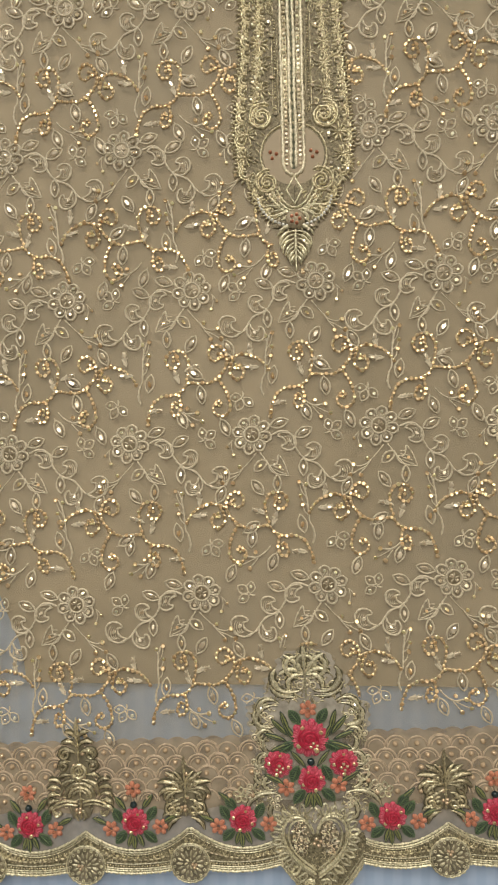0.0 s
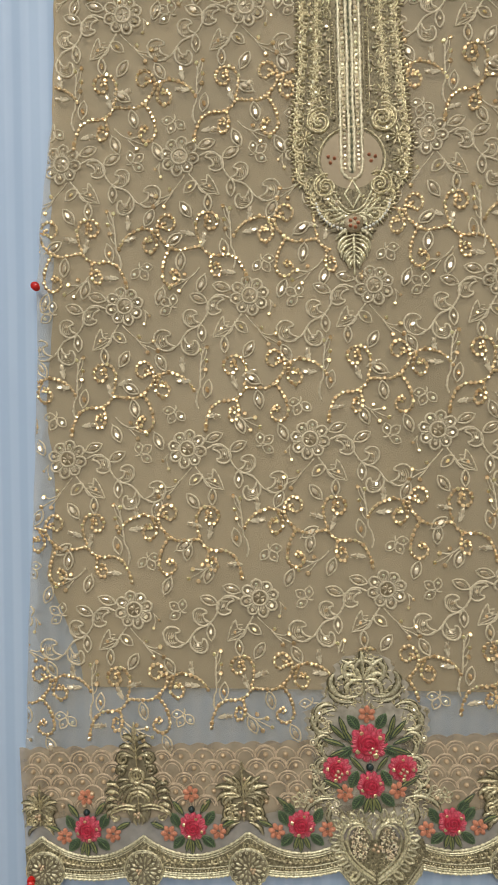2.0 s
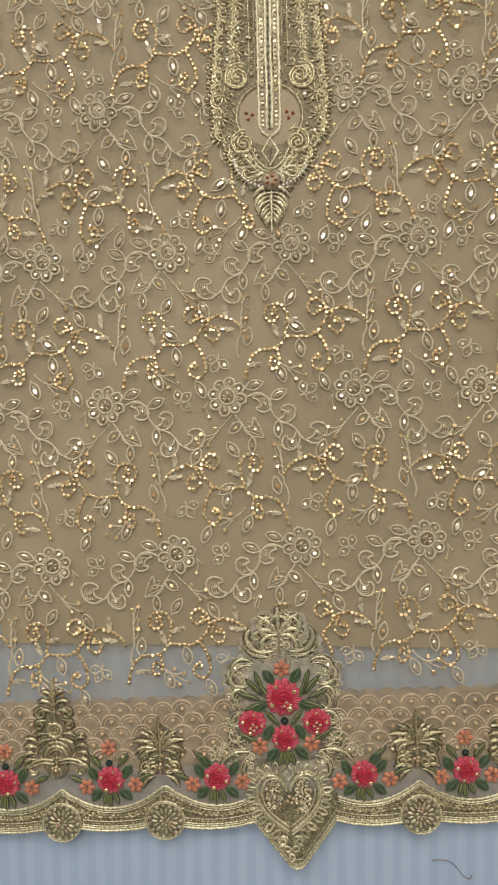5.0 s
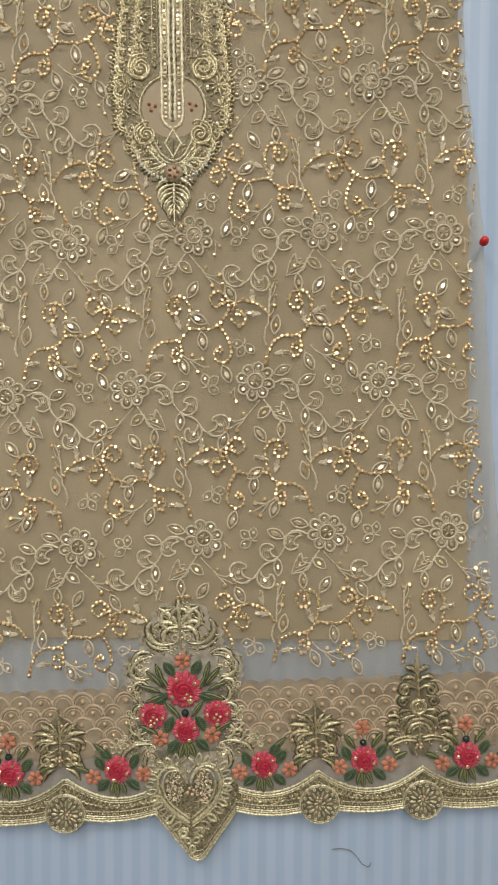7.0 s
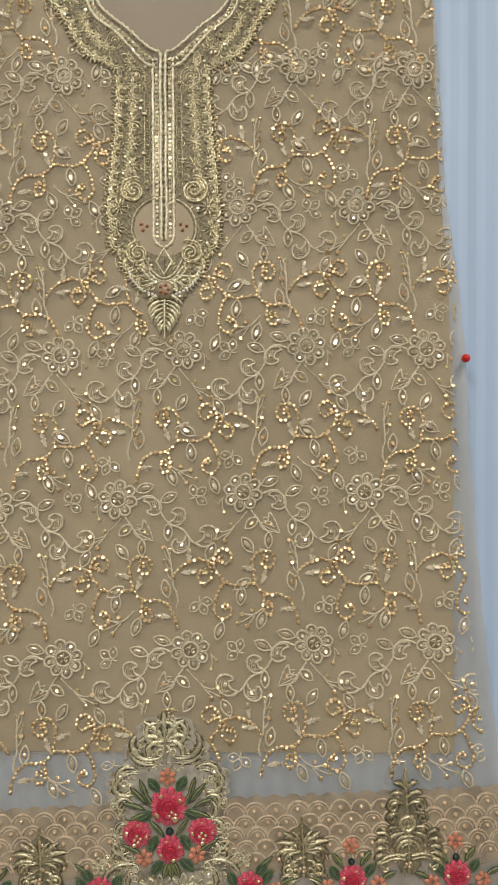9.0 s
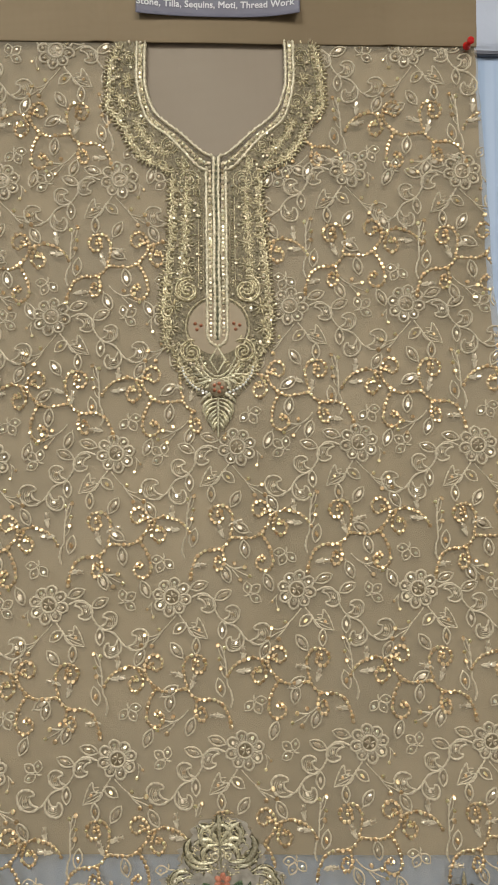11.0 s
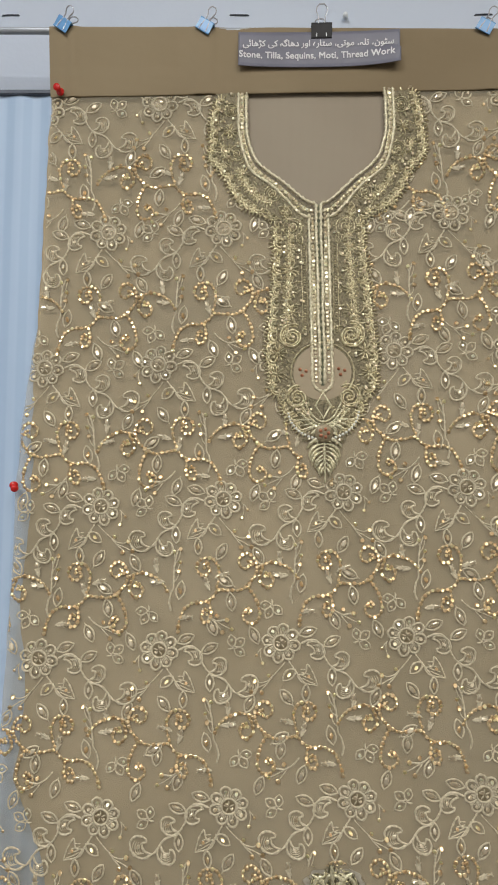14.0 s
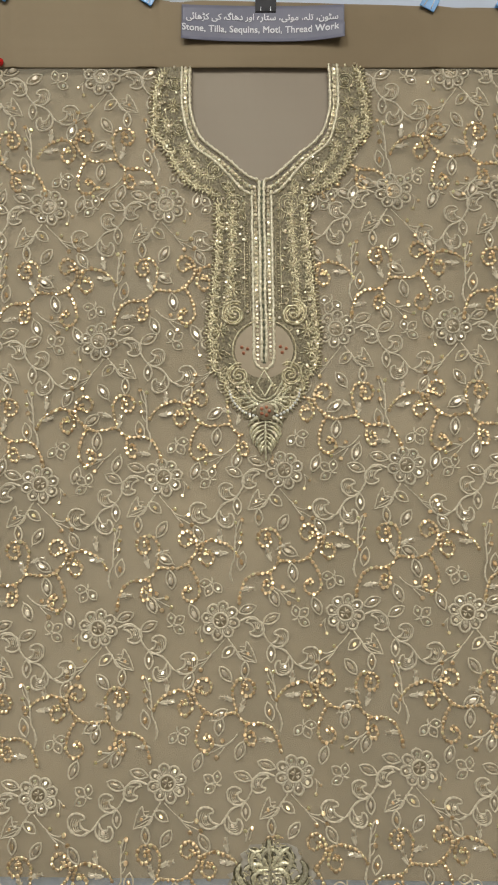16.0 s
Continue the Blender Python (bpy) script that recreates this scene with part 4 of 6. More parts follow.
    for k in range(3):
        b.cord(smooth(N((-34 - 5 * k, 58 - 8 * k), (-18, 30 - 8 * k), (0, 20 - 5 * k), (18, 30 - 8 * k), (34 + 5 * k, 58 - 8 * k))), 0.0012, 0.0016, y=-0.0009, twist=0.2)
    b.cord(N((0, 70), (13, 48), (0, 26), (-13, 48)), 0.0015, 0.0016, y=-0.001, closed=True)
    for s in (1, -1):
        for k in range(8):
            a = radians(200 + 16 * k)
            p0 = (s * 20 * math.cos(a), 28 + 14 * math.sin(a))
            p1 = (s * 50 * math.cos(a), 38 + 42 * math.sin(a))
            b.cord(smooth(N(p0, ((p0[0] + p1[0]) / 2 + 4, (p0[1] + p1[1]) / 2), p1)), 0.0013, 0.0014, y=-0.0008)
    part("shield", b.mesh("shield", M_OLIVEZARI), trim, NECK_M)
    b = Buf()
    for a in np.linspace(math.pi * 1.03, math.pi * 1.97, 27):
        b.dome(60 * NU * math.cos(a), (40 + 50 * math.sin(a)) * NU, 0.0019, 0.0019, 0, 0.0022, y=-0.001, n=8, rings=2)
    part("pearl_trim", b.mesh("pearl_trim", M_WHITEPEARL), trim, NECK_M, "arc of small white pearls", "stuff")
    b = Buf()
    b.dome(0, 0, 16 * NU, 16 * NU, 0, 0.0018, y=-0.0028, n=16, rings=3)
    rosette = part("bead_rosette", b.mesh("bead_rosette", M_DARKSTONE), trim, NECK_M, "dark bronze rosette")
    b = Buf()
    for k in range(5):
        a = 1.256 * k
        b.dome(7 * NU * math.cos(a), 7 * NU * math.sin(a), 0.0023, 0.0023, 0, 0.0022, y=-0.0042, n=8, rings=2)
    part("bead_cluster", b.mesh("bead_cluster", M_REDBEAD), trim, NECK_M)
    b = Buf()
    b.cord(smooth(N((0, -14), (0, -50), (0, -84))), 0.0013, 0.0016, y=-0.0008)
    for v, deg, length, bend in ((-12, 12, 36, -1.4), (-18, 0, 40, -1.6), (-23, -12, 36, -1.2), (-30, -10, 36, -1.5), (-36, -26, 30, -1.0), (-42, -22, 28, -1.4), (-48, -38, 24, -0.9), (-56, -44, 20, -0.8), (-14, 44, 30, -2.4)):
        for s in (1, -1):
            a = radians(deg) if s > 0 else math.pi - radians(deg)
            b.cord(N(*curl(0, v, a, length, s * bend, 11)), 0.0019, 0.0024, y=-0.0008, taper=True, twist=0.12)
    part("tip_leaf", b.mesh("tip_leaf", M_OLIVEZARI), trim, NECK_M)
    # shells along the edge, smaller ones behind them where the border is wide
    for inset, size in ((15, 20), (38, 17)):
        v = 4.0
        while v < 606:
            slope = (between(v + 6, NECK_OUT) - between(v - 6, NECK_OUT)) / 12
            k = math.hypot(1, slope)
            u, w = between(v, NECK_OUT) - inset / k, v + inset * slope / k
            if u > neck_inner(w) + (14 if inset < 20 else 24) and not (u < 72 and 50 < w < 165) and w < 604:
                for s in (1, -1):
                    set_zari("shell", trim, NECK_O, NECK_A, s * u * NU, w * NU, size * NU * rng.uniform(0.9, 1.1), math.degrees(math.atan2(-slope, 1)) + rng.uniform(-12, 12), s, -0.0013)
            v += size * 1.02 / k
    half = (("star", 52, 322, 17), ("star", 52, 286, 18), ("star", 52, 250, 18), ("star", 52, 212, 18), ("scroll", 51, 168, 24), ("star", 75, 140, 18), ("star", 80, 104, 17),
            ("scroll", 44, 62, 22), ("gold_leaf", 70, 66, 14), ("rosette", 46, 362, 16), ("gold_leaf", 34, 342, 11), ("rosette", 80, 424, 14), ("star", 130, 462, 15),
            ("rosette", 142, 500, 13), ("star", 152, 540, 14), ("rosette", 150, 580, 13), ("gold_leaf", 58, 392, 13))
    for kind, u, v, r in half:
        for s in (1, -1):
            set_zari(kind, trim, NECK_O, NECK_A, s * u * NU, v * NU, r * NU * rng.uniform(0.92, 1.08), rng.uniform(-25, 25) if kind != "gold_leaf" else rng.uniform(20, 110), s,
                     -0.0016)

    def band(x, z):
        u, v = abs(x) / NU, z / NU
        return neck_inner(v) + 6 < u < between(v, NECK_OUT) - 4 and not (u < 56 and 55 < v < 160)

    b = Buf()
    strokes(b, 420, band, (-0.14, 0.14, -0.012, 0.42), 0.0075, 0.0008)
    part("gold_stitching", b.mesh("gold_stitching", M_ZARI), trim, NECK_M, "", "stuff")
    b = Buf()
    n = 0
    while n < 150:
        x, z = rng.uniform(-0.14, 0.14), rng.uniform(-0.05, 0.42)
        if band(x, z):
            b.bead(x, z, 0.0017, -0.0018)
            n += 1
    part("bead_trim", b.mesh("bead_trim", M_STONE, False), trim, NECK_M, "", "stuff")


build_neck()


# ---------------------------------------------------------------- roses, coral flowers and leaves of the hem
def rose_bufs(r):
    """Padded ground, a darker wound heart and the pale stitches along the petals."""
    o, c, p = Buf(), Buf(), Buf()
    for i in range(40):                      # pale stitches along the petals
        a = 2 * math.pi * i / 40 + rng.uniform(-0.06, 0.06)
        q = rng.uniform(0.9, 1.06)
        p.cord([(k * r * math.cos(a), k * r * math.sin(a)) for k in (0.66, 0.82, q)], 0.00042, 0.0007, y=-0.0015, taper=True)
    o.dome(0, 0, 0.7 * r, 0.7 * r, 0, 0.0018, n=20, rings=3)
    c.dome(0, 0, 0.62 * r, 0.62 * r, 0, 0.0031, n=18, rings=3)
    c.cord(spiral(0, 0, 0.62 * r, 2.6, 0.6, 1, 0.1, 44), 0.0012, 0.0022, y=-0.0019, twist=0.12)
    for i in range(5):
        a = 1.256 * i
        c.dome(0.42 * r * math.cos(a), 0.42 * r * math.sin(a), 0.2 * r, 0.12 * r, a + 1.3, 0.0012, y=-0.0026, n=8)
    return o, c, p


ROSE_O, ROSE_C, ROSE_P = [q.mesh(n, m) for q, n, m in zip(rose_bufs(0.0145), ("rose", "heart", "petal_stitching"), (M_ROSE, M_ROSECORE, M_ROSEPALE))]


def coral_bufs():
    b, c = Buf(), Buf()
    for i in range(6):
        a = 2 * math.pi * i / 6 + 0.5
        b.dome(0.0058 * math.cos(a), 0.0058 * math.sin(a), 0.0042, 0.0031, a, 0.0022, n=10, rings=3)
    for k in range(3):
        a = 2.1 * k
        c.dome(0.0011 * math.cos(a), 0.0011 * math.sin(a), 0.0012, 0.0012, 0, 0.0012, y=-0.001, n=7)
    return b.mesh("coral_flower", M_ORANGE), c.mesh("bead_cluster", M_REDBEAD)


CORAL, CORAL_BEAD = coral_bufs()
PETALS = []
for around, count, size, high in ((0.80, 12, 0.29, 0.0017), (0.60, 9, 0.30, 0.0026)):
    bb = Buf()
    bb.dome(0, 0, size * 0.0145, size * 0.0145 * 0.88, 0, high, n=10, rings=3, tilt=(-0.25, 0.06))
    PETALS.append((around * 0.0145, count, bb.mesh("petal", M_ROSE)))


def leaf_mesh(name, mat, length, width, ribs, vein):
    b = Buf()
    out = leaf_outline(0, 0, length, width, 0, 20)
    base = len(b.v)
    for x, z in out:
        b.v.append((x, 0, z))
    for x, z in out:
        b.v.append((x * 0.9, -0.0011, z * 0.8))
    for x, z in out:
        b.v.append((x * 0.8, -0.0013, z * 0.1))
    n = len(out)
    for q in range(2):
        for i in range(n):
            b.f.append((base + q * n + i, base + q * n + (i + 1) % n, base + (q + 1) * n + (i + 1) % n, base + (q + 1) * n + i))
    blade = len(b.f)
    b.cord([(-length * 0.55, 0), (0, 0.0002), (length * 0.46, 0)], 0.0006, 0.0007, y=-0.0011)
    for k in range(ribs):
        x = -length * 0.3 + length * 0.62 * k / max(1, ribs - 1)
        w = width * 0.42 * math.sin(math.pi * (x / length + 0.5)) ** 0.8
        for s in (1, -1):
            b.cord([(x, 0), (x + 0.0008, s * w * 0.6), (x + 0.0018, s * w)], 0.00045, 0.0006, y=-0.001)
    b.cord(out * 0.97, 0.0006, 0.0009, y=-0.0002, closed=True)
    me = b.mesh(name, mat)
    me.materials.append(vein)
    for i, f in enumerate(me.polygons):
        f.material_index = int(i >= blade)
    return me


M_VEIN = surface("pale_green_thread", (0.06, 0.11, 0.05), (0.13, 0.19, 0.08), 0.5, 0.0, 300, 0.5, 1100)
DARK_LEAF = leaf_mesh("dark_leaf", M_DARKLEAF, 0.020, 0.0105, 6, M_VEIN)
LIGHT_LEAF = leaf_mesh("olive_leaf", M_LIGHTLEAF, 0.021, 0.0066, 0, M_DARKLEAF)
SLIM_LEAF = leaf_mesh("olive_blade", M_LIGHTLEAF, 0.027, 0.0056, 0, M_DARKLEAF)
bb = Buf()
bb.dome(0, 0, 0.0040, 0.0040, 0, 0.0034, n=14, rings=4)
BLACK_BEAD = bb.mesh("black_bead", M_BLACKBEAD)
bb = Buf()
for q in range(4):
    ga = 0.7 + q * 1.57
    bb.bead(0.0105 * math.cos(ga), 0.0105 * math.sin(ga), 0.0019, -0.0018)
ROSE_GEMS = bb.mesh("bead_trim", M_SEQUIN, False)
bb = Buf()
for ga in (0, 1.57, 3.14, 4.71):
    bb.dome(0.003 * math.cos(ga), 0.003 * math.sin(ga), 0.0017, 0.0017, 0, 0.0018, n=8, rings=2)
PEARL_FOUR = bb.mesh("pearl_trim", M_PEARL)


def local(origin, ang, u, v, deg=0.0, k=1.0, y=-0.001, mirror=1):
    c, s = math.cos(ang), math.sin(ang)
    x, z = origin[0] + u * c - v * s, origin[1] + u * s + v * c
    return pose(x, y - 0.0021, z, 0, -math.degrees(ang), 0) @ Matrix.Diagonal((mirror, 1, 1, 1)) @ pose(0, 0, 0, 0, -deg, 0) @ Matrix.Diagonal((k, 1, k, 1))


def rose_at(origin, ang, u, v, k, turned=0.0):
    m = local(origin, ang, u, v, turned, k, -0.0018)
    rose = part("rose", ROSE_O, shirt, m, "pink thread rose")
    for n, (r, count, mesh) in enumerate(PETALS):
        for i in range(count):
            a = 2 * math.pi * (i + 0.4 * n) / count
            part("petal", mesh, rose, m @ pose(r * math.cos(a), 0, r * math.sin(a), 0, -math.degrees(a), 0))
    part("heart", ROSE_C, rose, m, "deep red heart")
    part("petal_stitching", ROSE_P, rose, m, "", "stuff")
    part("bead_trim", ROSE_GEMS, rose, m, "", "stuff")
    return rose


def bouquet(u, v, coral_top=True, lean=0):
    q = CU
    rose = rose_at(HEM_O, HEM_A, u, v, 1.06, rng.uniform(0, 90))

    def add(name, mesh, du, dv, deg=0.0, k=1.0, y=-0.001, label=""):
        part(name, mesh, rose, local(HEM_O, HEM_A, u + du * q, v + dv * q, deg, k, y), label)

    for du, dv, deg in ((-31, 12, 120), (30, 14, 60), (-26, -27, 222), (26, -27, 318)):
        add("dark_leaf", DARK_LEAF, du, dv, deg + rng.uniform(-8, 8))
    for du, dv, deg in ((-3, -36, 270), (-10, -32, 250), (8, -32, 292)):
        add("olive_leaf", LIGHT_LEAF, du, dv, deg, 0.9)
    if coral_top:
        add("coral_flower", CORAL, -1, 58, rng.uniform(0, 60))
        add("bead_cluster", CORAL_BEAD, -1, 58, 0, 1, -0.003)
        add("black_bead", BLACK_BEAD, -1, 31, 0, 1, -0.0014)
        for du, dv, deg in ((-25, 34, 125), (24, 36, 52)):
            add("olive_leaf", LIGHT_LEAF, du, dv, deg)
    else:
        add("olive_leaf", SLIM_LEAF, lean * 26, 36, 90 - lean * 48)
        add("dark_leaf", DARK_LEAF, lean * 20, 28, 90 - lean * 40)
    for du, dv, s in ((-44, -12, -1), (45, -10, 1)):
        add("coral_flower", CORAL, du, dv, rng.uniform(0, 60))
        add("bead_cluster", CORAL_BEAD, du, dv, 0, 1, -0.003)
        if lean == 0 or s != -lean:
            add("olive_leaf", LIGHT_LEAF, du + s * 19, dv + 15, 90 - s * 65, 0.9)


# ---------------------------------------------------------------- hem lace
JOINTS = [-0.515, -0.388, -0.271, -0.149, 0.147, 0.267, 0.390, 0.512]
HEM_L, HEM_R = -0.411, 0.377


def hem_low(u):
    """Lower edge of the hem: scallops, and the pendant in the middle."""
    c = u - 0.003
    if abs(c) < 0.046:
        return between(abs(c), [(0, -0.1125), (0.005, -0.1115), (0.010, -0.1065), (0.016, -0.0975), (0.030, -0.0790), (0.046, -0.0575)])
    for a, b in zip(JOINTS, JOINTS[1:]):
        if a <= u <= b:
            if a < 0 < b:
                a, b = (a, -0.04) if u < 0 else (0.046, b)
            t = 2 * (u - a) / (b - a) - 1
            return -0.0622 + 0.008 * t * t
    return -0.058


def hem_mid(u):
    """Upper edge of the gold band."""
    if abs(u - 0.003) < 0.05:
        return -0.02
    for a, b in zip(JOINTS, JOINTS[1:]):
        if a <= u <= b:
            mid = (a + b) / 2 if not a < 0 < b else (-0.084 if u < 0 else 0.087)
            half = 0.0605
            t = min(1.0, abs(u - mid) / half)
            return -0.0345 + 0.024 * t * t
    return -0.03


def hem_top(u):
    return 0.0905 + 0.0035 * abs(math.sin(u * 150)) + (0.002 if u < 0 else 0.004)


def C_(*pts):
    return [(u * CU, v * CU) for u, v in pts]


M_OPENNET = cloth("gold_open_net", (0.11, 0.096, 0.058), (0.27, 0.235, 0.15), alpha=0.9, mottled=90.0)


def build_hem():
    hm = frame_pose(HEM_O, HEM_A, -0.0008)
    us = np.linspace(HEM_L, HEM_R, 420)
    b = Buf()
    b.strip([(u, hem_mid(u) - 0.001) for u in us], [(u, hem_top(u)) for u in us], 0, 0.0006)
    lace = part("hem_lace", b.mesh("hem_lace", M_LACE, False), shirt, hm, "peach net lace with scale stitching")
    b = Buf()
    b.strip([(u, 0.013 + 0.004 * math.sin(u * 52)) for u in us], [(u, hem_top(u) + 0.0005) for u in us], -0.0004, 0.0006)
    part("peach_ground", b.mesh("peach_ground", M_PEACHNET, False), lace, hm, "peach net ground")
    cords, pearls = Buf(), Buf()
    step, rise = 0.0240, 0.0136
    for row in range(13):
        v = 0.0765 - row * rise
        for k in range(int((HEM_R - HEM_L) / step) + 2):
            u = HEM_L + (k + 0.5 * (row % 2)) * step + rng.uniform(-0.0016, 0.0016)
            if not HEM_L + 0.004 < u < HEM_R - 0.004 or v < hem_mid(u) + 0.006:
                continue
            x, z = HEM_O[0] + u, HEM_O[1] + v + 0.045 * u
            if in_crest(x, z, -12):
                continue
            w, hh = step * 0.52 * rng.uniform(0.94, 1.05), rise * rng.uniform(0.88, 1.05)
            arc = [(u + w * math.cos(a), v + hh * math.sin(a)) for a in np.linspace(0.05, math.pi - 0.05, 9)]
            ok = [q for q in arc if HEM_L + 0.001 < q[0] < HEM_R - 0.001]
            if v > 0.012:
                cords.cord(ok, 0.0011, 0.0010, y=-0.0009, twist=0.25)
                if rng.random() < 0.7:
                    cords.cord([(u + (q[0] - u) * 0.72, v + (q[1] - v) * 0.74) for q in ok], 0.0007, 0.0007, y=-0.0007, twist=0.25)
                if rng.random() < 0.35:
                    cords.cord([(u + (q[0] - u) * 1.14, v + (q[1] - v) * 1.12) for q in ok[1:-1]], 0.0006, 0.0006, y=-0.0007, twist=0.25)
                if rng.random() < 0.85 and v > 0.01:
                    pearls.dome(u + rng.uniform(-0.0015, 0.0015), v + 0.0045, 0.0029, 0.0029, 0, 0.0029, y=-0.0011, n=10, rings=3)
    part("scale_stitching", cords.mesh("scale_stitching", M_PEACHTHREAD), lace, hm, "", "stuff")
    part("pearl_trim", pearls.mesh("pearl_trim", M_PEARL), lace, hm, "small golden pearls", "stuff")

    b = Buf()
    b.strip([(u, hem_low(u)) for u in us], [(u, hem_mid(u)) for u in us], -0.0004, 0.0009)
    band = part("hem_band", b.mesh("hem_band", M_HEMNET, False), shirt, hm, "scalloped antique-gold thread band")
    edge, inner, loops, grain = Buf(), Buf(), Buf(), Buf()
    for d, r in ((0.0008, 0.0014), (0.0036, 0.0011), (0.0060, 0.0008), (0.0115, 0.0008)):
        edge.cord([(u, hem_low(u) + d) for u in us], r, r * 1.4, y=-0.001, twist=0.35)
    for d, r in ((0.0, 0.0013), (-0.0032, 0.0010), (-0.0056, 0.0006)):
        inner.cord([(u, hem_mid(u) + d) for u in us if u < -0.047], r, r * 1.3, y=-0.001, twist=0.25)
        inner.cord([(u, hem_mid(u) + d) for u in us if u > 0.053], r, r * 1.3, y=-0.001, twist=0.25)
    u = HEM_L + 0.004
    while u < HEM_R - 0.003:
        if abs(u - 0.003) > 0.05:
            top, low = hem_mid(u) - 0.0068, hem_low(u) + 0.0125
            mid, tall = (top + low) / 2, max(0.0022, (top - low) / 2)
            hook = curl(u - 0.0016, mid + tall * 0.7, -1.5, 2.6 * tall, 3.4 * rng.uniform(0.85, 1.1))
            loops.cord(hook, 0.0012, 0.0019, y=-0.001, twist=0.2)
            loops.dome(u + 0.0016, mid + tall * 0.5, 0.0013, 0.0011, 0, 0.0017, y=-0.0008)
            for d in (0.0, 0.0032):
                loops.dome(u + d, hem_low(u) + 0.0088, 0.0012, 0.0010, 0, 0.0016, y=-0.0008, n=6)
        u += 0.0062
    strokes(grain, 1800, lambda x, z: HEM_L < x < HEM_R and hem_low(x) + 0.002 < z < hem_mid(x) - 0.001, (HEM_L, HEM_R, -0.11, 0.0), 0.005, 0.0005)
    part("edge_cord", edge.mesh("edge_cord", M_OLIVEZARI), band, hm, "twisted gold edge")
    part("inner_cord", inner.mesh("inner_cord", M_OLIVEZARI), band, hm)
    part("loop_braid", loops.mesh("loop_braid", M_ZARI), band, hm, "", "stuff")
    part("gold_stitching", grain.mesh("gold_stitching", M_ZARI), band, hm, "", "stuff")

    # round medallions under the joints, trees above them
    med, petals = Buf(), Buf()
    med.dome(0, 0, 0.0228, 0.0228, 0, 0.0010, n=30, rings=3)
    for r in (0.0226, 0.0207):
        petals.cord(ring(0, 0, r, 60), 0.0009, 0.0013, closed=True, twist=0.45)
    for k in range(15):                      # fan of padded petals, beads at their tips
        a = 2 * math.pi * k / 15
        petals.cord([(q * math.cos(a), q * math.sin(a)) for q in (0.0075, 0.0105, 0.0135, 0.0160)], 0.0017, 0.0026, taper=True)
        petals.cord(ring(0.0182 * math.cos(a + 0.2), 0.0182 * math.sin(a + 0.2), 0.0014, 8), 0.0006, 0.0016, closed=True)
    for k in range(7):
        a = 2 * math.pi * k / 7
        petals.cord(curl(0.0015 * math.cos(a), 0.0015 * math.sin(a), a, 0.0062, 1.2, 6), 0.0012, 0.0024, taper=True)
    med_m, pet_m = med.mesh("medallion", M_OPENNET), petals.mesh("gold_rosette", M_OLIVEZARI)
    coppers = Buf()
    for du, dv in ((0.002, 0.001), (-0.002, 0.0015), (0, -0.0024)):
        coppers.dome(du, dv, 0.0019, 0.0019, 0, 0.002, y=-0.002, n=8, rings=2)
    cop_m = coppers.mesh("bead_cluster", M_PEARL)

    def comma(buf, dark, u, v, deg, length, bend, r):
        """A padded satin-stitch comma and its mirror twin, deg above level, curling downwards."""
        for s in (1, -1):
            a = radians(deg) if s > 0 else math.pi - radians(deg)
            path = C_(*curl(s * u, v, a, length, -s * bend, 11))
            buf.cord(path, r * CU, r * CU * 1.5, taper=True, twist=0.06)
            # wider, flatter dark cord: painted shade of the gap beside the comma
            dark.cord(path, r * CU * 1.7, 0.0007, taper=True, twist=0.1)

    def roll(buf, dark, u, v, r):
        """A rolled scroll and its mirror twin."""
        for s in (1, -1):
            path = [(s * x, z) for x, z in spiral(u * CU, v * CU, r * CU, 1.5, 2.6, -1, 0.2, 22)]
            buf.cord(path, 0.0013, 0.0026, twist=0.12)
            # painted gap shade under the roll as well
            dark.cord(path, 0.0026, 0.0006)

    tall, small, tall_dark, small_dark = Buf(), Buf(), Buf(), Buf()
    tall.cord(smooth(C_((0, 4), (1, 80), (0, 172))), 0.0010, 0.0020)
    tall.cord(C_((0, 140), (0, 150), (0, 162), (0, 178)), 0.0026, 0.0026, taper=True)
    for v, deg, length, bend in ((142, 70, 24, 1.5), (128, 62, 30, 1.9), (116, 48, 34, 2.4)):
        comma(tall, tall_dark, 2, v, deg, length, bend, 3.2)
    roll(tall, tall_dark, 22, 116, 11)
    roll(tall, tall_dark, 25, 96, 9)
    for v, deg, length in ((104, 8, 24), (80, 20, 24), (72, -8, 26)):
        comma(tall, tall_dark, 13, v, deg, length, 1.2, 2.8)
    for q, w in ((11.5, 3.0), (5.5, 1.8)):
        tall.cord(ring(0, 86 * CU, q * CU, 16), w * CU, w * CU * 1.3, closed=True)
    for q, w in ((13, 2.2), (19, 2.6), (26, 2.8), (33, 2.0)):
        tall.cord(smooth(C_(*[(q * math.cos(a), 40 + q * math.sin(a)) for a in np.linspace(0.12, 3.02, 9)])), w * CU, w * CU * 1.3, twist=0.12)
    for k in range(5):
        comma(tall, tall_dark, 30 + 2 * k, 64 - 9 * k, 62 - 14 * k, 27 - k, 1.7, 3.2)
    for s in (1, -1):
        for q in (0, 6):
            tall.cord(smooth(C_((s * 5, 34 - q), (s * 22, 37 - q), (s * 40, 32 - q), (s * 48, 22), (s * 42, 10 + q), (s * 34, 14), (s * 36, 20))), 0.0012, 0.0020, twist=0.1)
        tall.cord(smooth(C_((s * 2, 22), (s * 9, 12), (s * 4, 2))), 0.0012, 0.0018)
    small.cord(smooth(C_((0, 6), (1, 50), (0, 96))), 0.0011, 0.0020)
    small.cord(C_((0, 76), (0, 86), (0, 96), (0, 108)), 0.0024, 0.0024, taper=True)
